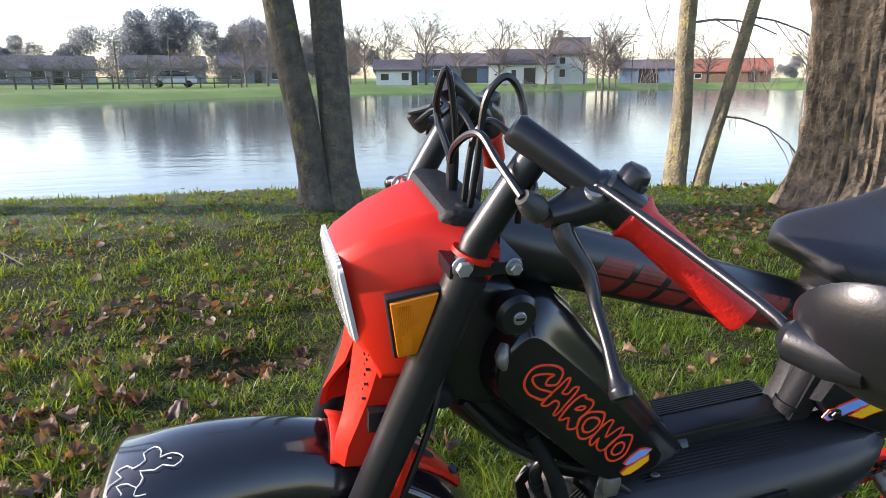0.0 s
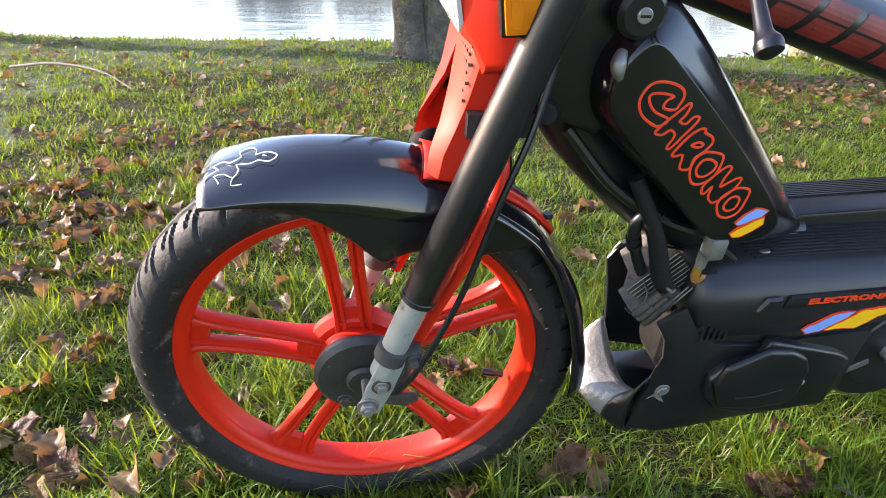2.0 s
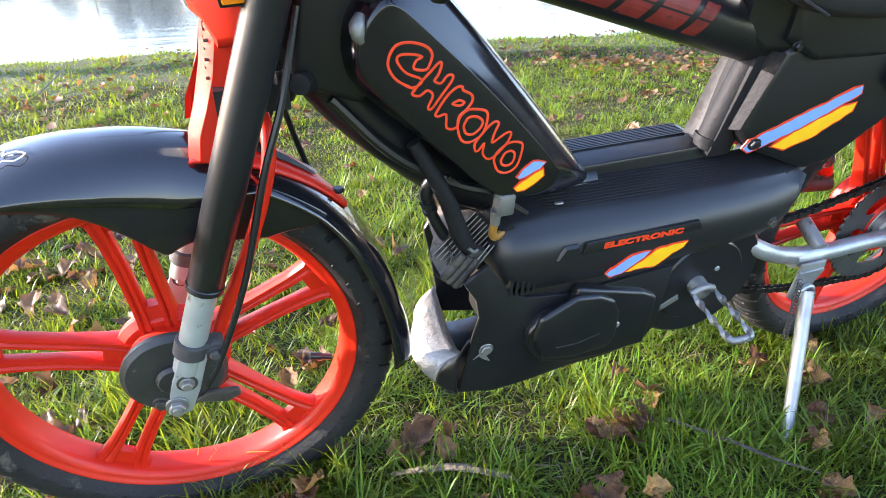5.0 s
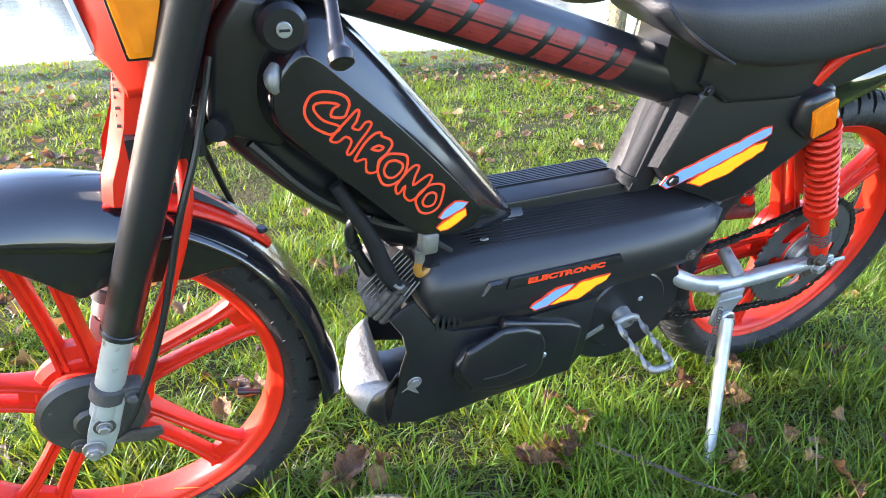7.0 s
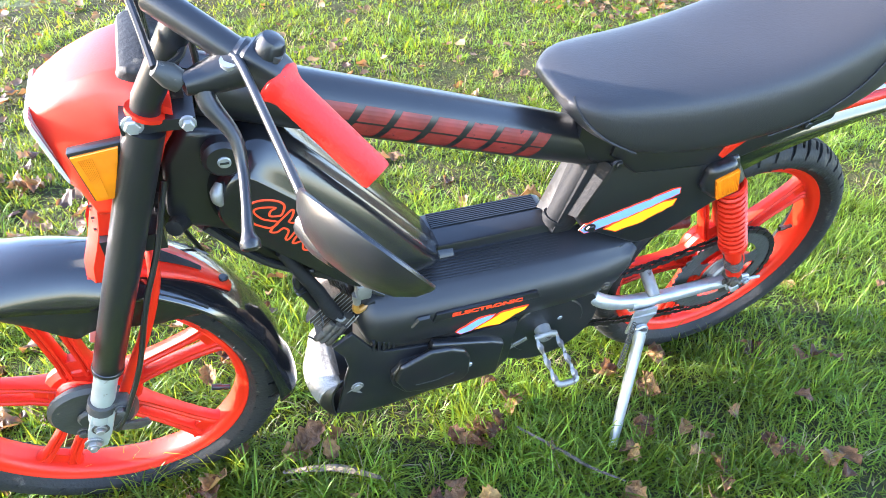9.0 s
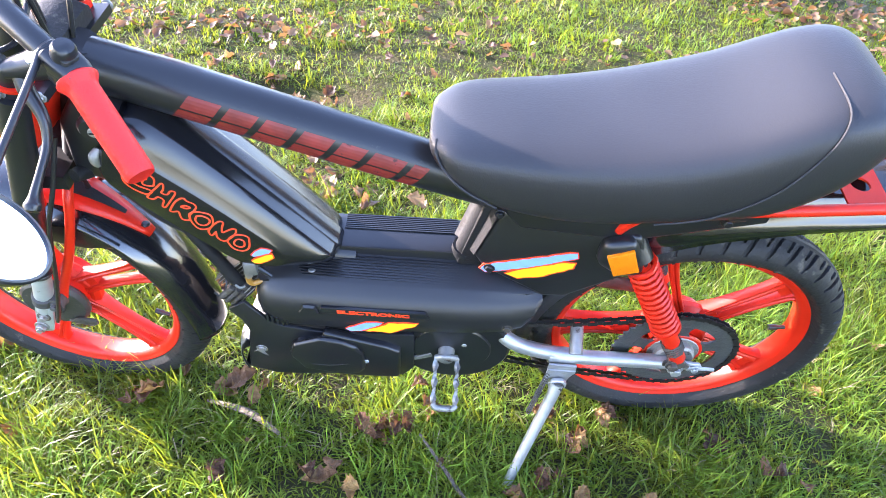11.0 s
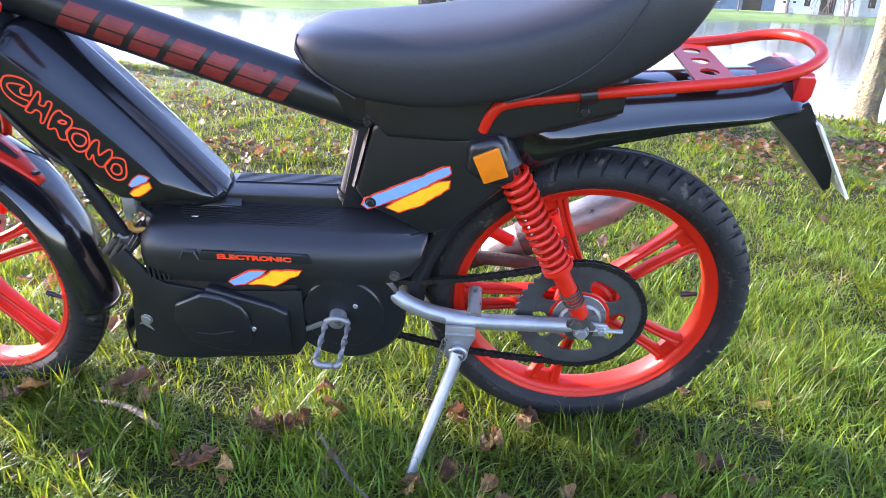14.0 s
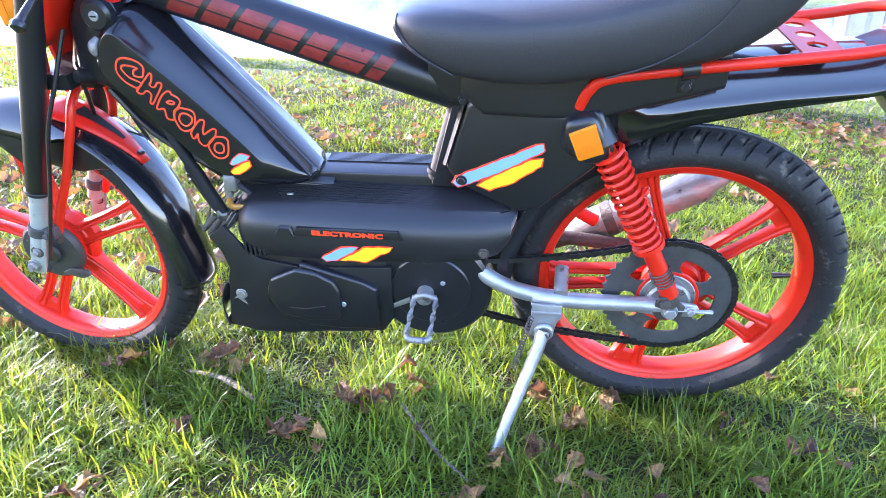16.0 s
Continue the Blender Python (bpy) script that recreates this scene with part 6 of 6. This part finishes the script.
cp = chain_path()
bm = bmesh.new()
acc = [0]
for a, b in zip(cp, cp[1:]):
    acc.append(acc[-1] + math.hypot(b[0] - a[0], b[1] - a[1]))
nl = int(acc[-1] / .0127)
for k in range(nl):
    s0, s1 = (k + .02) * .0127, (k + .98) * .0127
    p = [(np.interp(s, acc, [c[0] for c in cp]), np.interp(s, acc, [c[1] for c in cp])) for s in (s0, s1)]
    dx, dz = p[1][0] - p[0][0], p[1][1] - p[0][1]
    ln = math.hypot(dx, dz)
    nx, nz = -dz / ln, dx / ln
    o = .0046 if k % 2 else .0032
    for ya in (-.0555 - o, -.0555 + o):
        prof = [(-.0025, -.0027), (-.0008, -.0055), (.004, -.0042), (ln - .004, -.0042), (ln + .0008, -.0055), (ln + .0025, -.0027), (ln + .0025, .0027), (ln + .0008, .0055), (ln - .004, .0042), (.004, .0042), (-.0008, .0055), (-.0025, .0027)]
        v = [[bm.verts.new((p[0][0] + dx / ln * u + nx * w, y, p[0][1] + dz / ln * u + nz * w)) for u, w in prof] for y in (ya - .0007, ya + .0007)]
        bm.faces.new(v[0]); bm.faces.new(v[1][::-1])
        for i in range(12):
            bm.faces.new((v[0][i], v[1][i], v[1][(i + 1) % 12], v[0][(i + 1) % 12]))
tagged(part("chain", bm, M["chain"], moped, "oily black roller chain"), kind="stuff")

stand = part("side_stand", plate([(.893, .286), (.942, .286), (.944, .262), (.936, .246), (.931, .216), (.903, .214), (.892, .222), (.893, .250)], -.104, -.099, .0018), M["steel"], moped, "zinc side stand resting in the grass")
part("stand_fold", plate([(.893, .272), (.942, .272), (.942, .266), (.893, .266)], -.1065, -.100, .0015), M["steel"], stand)
part("stand_leg", tube([(.915, -.112, .238), (.909, -.126, .214), (.870, -.190, .118), (.838, -.245, .030)], [.0125, .0110, .0098, .0085], 16), M["steel"], stand)
part("stand_eye", disc(.916, .233, .0165, -.106, -.115, 28, .002), M["steel"], stand)
part("stand_pivot", bolt(.916, -.115, .233, .0085, .010, disc(.916, .233, .012, -.114, -.117, 24, .001)), M["greasy"], stand, "dark pivot bolt")
part("stand_strap", tube([(.893, -.080, .284), (.942, -.080, .281)], .0158, 18), M["steel"], stand)
coil = []
for k in range(18 * 8):
    f = k / (18 * 8 - 1)
    q = 2 * math.pi * 18 * f
    coil.append(Vector((.893 - .022 * f + .004 * math.cos(q), -.112 - .03 * f, .262 - .085 * f + .002 * math.sin(q))) + Vector((0, .004 * math.sin(q), 0)))
part("stand_spring", tube(coil, .0011, 5), M["greasy"], stand)

# exhaust on the far side
ex = part("exhaust", tube([(.70, .085, .225), (.80, .100, .235), (.90, .115, .258), (.955, .120, .285)], [.013, .013, .014, .022], 16, 4), M["greasy"], moped, "exhaust pipe with a bright silencer")
e0, e1 = Vector((.955, .12, .285)), Vector((1.24, .135, .43))
ed = (e1 - e0).normalized()
part("silencer", tube([e0, e0 + ed * .02, e0 + ed * .26, e0 + ed * .275, e1], [.020, .032, .032, .022, .010], 22), M["alloy"], ex, "brushed metal silencer")
part("silencer_band", tube([e0 + ed * .075, e0 + ed * .095], .0335, 22), M["greasy"], ex)
part("frame_stay", tube([(.80, .06, .46), (1.0, .085, .34)], .012, 12), M["red"], moped)
part("frame_stay", tube([(.985, -.050, .548), (1.06, -.045, .42)], .012, 12), M["red"], moped)

part("speedometer_cable", tube([(.032, -.098, .300), (.055, -.106, .347), (.094, -.108, .449), (.125, -.100, .556), (.152, -.085, .625), (.175, -.06, .70)], .0036, 8, 5), M["black"], moped, "black control cable")
part("clutch_cable", tube([(.150, 0, .640), (.155, .015, .605), (.161, .030, .580), (.176, .044, .520), (.191, .053, .465), (.198, .055, .420)], .0036, 8, 5), M["black"], moped, "black control cable")
part("brake_cable_front", tube([(.158, -.03, .64), (.150, -.02, .60), (.120, .02, .50), (.07, .05, .40)], .0036, 8, 5), M["black"], moped, "black control cable")
part("steering_lock", tube([(.172, -.060, .628), (.180, -.040, .622), (.200, -.02, .618)], [.010, .013, .010], 12), M["matt"], moped)


# ---------------------------------------------------------------- fallen leaves and sticks
def leaf_mesh(seed, curl):
    """A dry lobed leaf, curled up at its edges and crumpled."""
    rng = random.Random(seed)
    bm = bmesh.new()
    rows = 17
    grid = []
    for i in range(rows):
        t = i / (rows - 1)
        w = .031 * math.sin(math.pi * min(1, .05 + t * .97)) ** .75 * (1 + .17 * math.sin(t * 21 + seed))
        row = []
        for f in (-1, -.66, -.33, 0, .33, .66, 1):
            x = w * f * (1 + .08 * rng.uniform(-1, 1))
            z = .004 + curl * (x / .031) ** 2 + .014 * math.sin(t * 3.6 + seed * 2) + .005 * math.sin(t * 9 + f * 4 + seed) + rng.uniform(-.0012, .0012) - (.0025 if f == 0 else 0)
            row.append(bm.verts.new((x, (t - .5) * .085 + .006 * abs(f), z)))
        grid.append(row)
    for a, b in zip(grid, grid[1:]):
        for i in range(6):
            bm.faces.new((a[i], a[i + 1], b[i + 1], b[i]))
    tube([(0, -.042, .004), (.004, -.060, .007), (.002, -.075, .006)], .0009, 4, bm=bm)
    me = mesh_of(bm, "fallen_leaf", M["leaf"])
    me.set_sharp_from_angle(angle=math.pi)
    return me


LEAVES = [leaf_mesh(k, c) for k, c in enumerate((.010, .022, -.012, .030, .016, -.004))]
rng = random.Random(5)
first = {}


def fallen_leaf(x, y, s, v, lift=.035):
    m = pose(x, y, gz(x, y) + lift, rng.uniform(-28, 28), rng.uniform(-28, 28), rng.uniform(0, 360)) @ Matrix.Scale(s, 4)
    if v not in first:
        first[v] = tagged(new("fallen_leaf", LEAVES[v]), "curled brown dry leaf lying in the grass", "leaf", group="fallen leaves")
        first[v].matrix_world = m
        return first[v]
    return copy_thing(first[v], m)


SPOTS = [(-.54, .30), (-.44, .19), (-.50, .47), (-.53, .71), (-.54, 1.22), (-.23, .07), (.13, .02), (.30, .06), (.33, .03), (.24, .46), (.17, .35), (-.15, .86), (.58, -.04), (1.26, 0), (.47, -.13), (.91, -.10), (.31, -.14), (.09, 0), (1.37, -.06), (2.14, 2.07), (1.71, .35), (.56, -.01), (.92, .05), (1.07, .10), (.24, -.29), (1.06, .07), (.61, 0), (.61, -.04), (.99, 0), (.975, -.03), (.91, -.09), (.85, -.15), (.81, -.21), (.96, -.19), (1.09, -.235), (1.15, -.25), (1.19, -.285), (.56, -.16), (.52, -.11), (.70, .03), (.94, -.35), (.94, -.27)]
for k, (x, y) in enumerate(SPOTS):
    for j in range(2 if k % 3 else 3):
        fallen_leaf(x + rng.uniform(-.035, .035) * j, y + rng.uniform(-.03, .03) * j, rng.uniform(.5, .85), rng.randint(0, 5), rng.uniform(.015, .04))
for k in range(70):
    x, y = rng.uniform(-1.2, 2.0), rng.uniform(-.45, 2.2)
    if -.3 < x < 1.5 and .0 < y < .16:
        continue
    fallen_leaf(x, y, rng.uniform(.35, .72), rng.randint(0, 5), rng.uniform(.005, .035))
for k in range(34):
    fallen_leaf(.10 + rng.gauss(0, .20), 1.50 + rng.gauss(0, .10), rng.uniform(.7, 1.1), rng.randint(0, 5), .02)

# leaf litter: past counting; crumpled leaves near the moped, simpler ones further off
def litter(name, pts, shapes, label, seed, low, high, size):
    r3 = np.random.default_rng(seed)
    pts = pts[pts[:, 1] < 5.0 - .27 * np.maximum(pts[:, 0], -.6) - .12 * np.minimum(pts[:, 0] + .6, 0)]
    pts = pts[np.sin(pts[:, 0] * 2.3 + 1) * np.sin(pts[:, 1] * 3.1) > -.35]
    allv, allf, base = [], [], 0
    for (x, y), z in zip(pts, ground_z(pts[:, 0], pts[:, 1])):
        v, f = shapes[r3.integers(len(shapes))]
        turn = np.array(Euler((r3.normal(0, .4), r3.normal(0, .4), r3.uniform(0, 6.28))).to_matrix())
        allv.append(v @ turn.T * r3.uniform(*size) + (x, y, z + r3.uniform(low, high)))
        allf += [tuple(base + i for i in q) for q in f]
        base += len(v)
    me = bpy.data.meshes.new(name)
    me.from_pydata(np.concatenate(allv).tolist(), [], allf)
    me.materials.append(M["leaf_b"])
    me.shade_smooth()
    tagged(new(name, me), label, "leaves", kind="stuff")


CRUMPLED = []
for me in LEAVES:
    co = np.zeros(len(me.vertices) * 3)
    me.vertices.foreach_get("co", co)
    CRUMPLED.append((co.reshape(-1, 3), [tuple(p.vertices) for p in me.polygons]))
SIMPLE = [(np.array([(-.5, -.8, 0), (.5, -.6, .15), (.75, .1, .3), (.35, .8, .1), (0, 1.1, .2), (-.4, .7, .05), (-.8, .0, .35), (0, 0, -.15)]) * .027, [(i, (i + 1) % 7, 7) for i in range(7)])]
r2 = np.random.default_rng(9)
litter("leaf_litter", np.concatenate([r2.normal((-.7, 1.2), (.3, .15), (90, 2)), r2.uniform((-1.5, .1), (-.1, 1.8), (380, 2)), r2.uniform((-.1, .4), (1.8, 1.8), (130, 2))]), CRUMPLED, "crumpled dry brown leaves on the lawn", 3, .0, .035, (.4, .8))
litter("leaf_litter", np.concatenate([r2.uniform((-3.5, 1.8), (5.0, 5.0), (1300, 2)), r2.normal((2.9, 2.9), (.55, .30), (420, 2)), r2.normal((3.6, 2.3), (.5, .35), (300, 2)), r2.normal((-.3, 2.1), (.5, .12), (160, 2))]), SIMPLE, "scattered dry brown leaves on the lawn", 4, .015, .05, (.5, 1.15))


def stick(pts, radii, label, mat):
    pts = [(x, y, gz(x, y) + z) for x, y, z in pts]
    bm = bmesh.new()
    trunk(bm, pts, radii, 10, .25, 4, 5)
    return tagged(part("stick", bm, mat), label, "stick")


stick([(.245, .015, .022), (.30, .0, .030), (.345, -.015, .030), (.40, -.045, .022)], [.004, .007, .008, .004], "broken stick with pale lichen in the grass", M["brown_bark"])
stick([(.675, -.03, .03), (.73, -.11, .034), (.76, -.15, .032), (.81, -.19, .024)], [.003, .0045, .002], "thin dry stick in the grass", M["brown_bark"])
bm = tube([(x, y, gz(x, y) + z) for x, y, z in ((-1.75, 3.55, .05), (-1.45, 3.35, .10), (-1.15, 3.10, .10), (-.95, 2.90, .04))], [.008, .007, .005, .003], 8, 5)
tube([(x, y, gz(x, y) + z) for x, y, z in ((-.80, 3.45, .04), (-.72, 3.6, .10), (-.66, 3.75, .16))], [.005, .005, .003], 6, 4, bm)
tagged(part("fallen_branch", bm, M["twig"]), "thin bare fallen branch on the lawn", "branch")
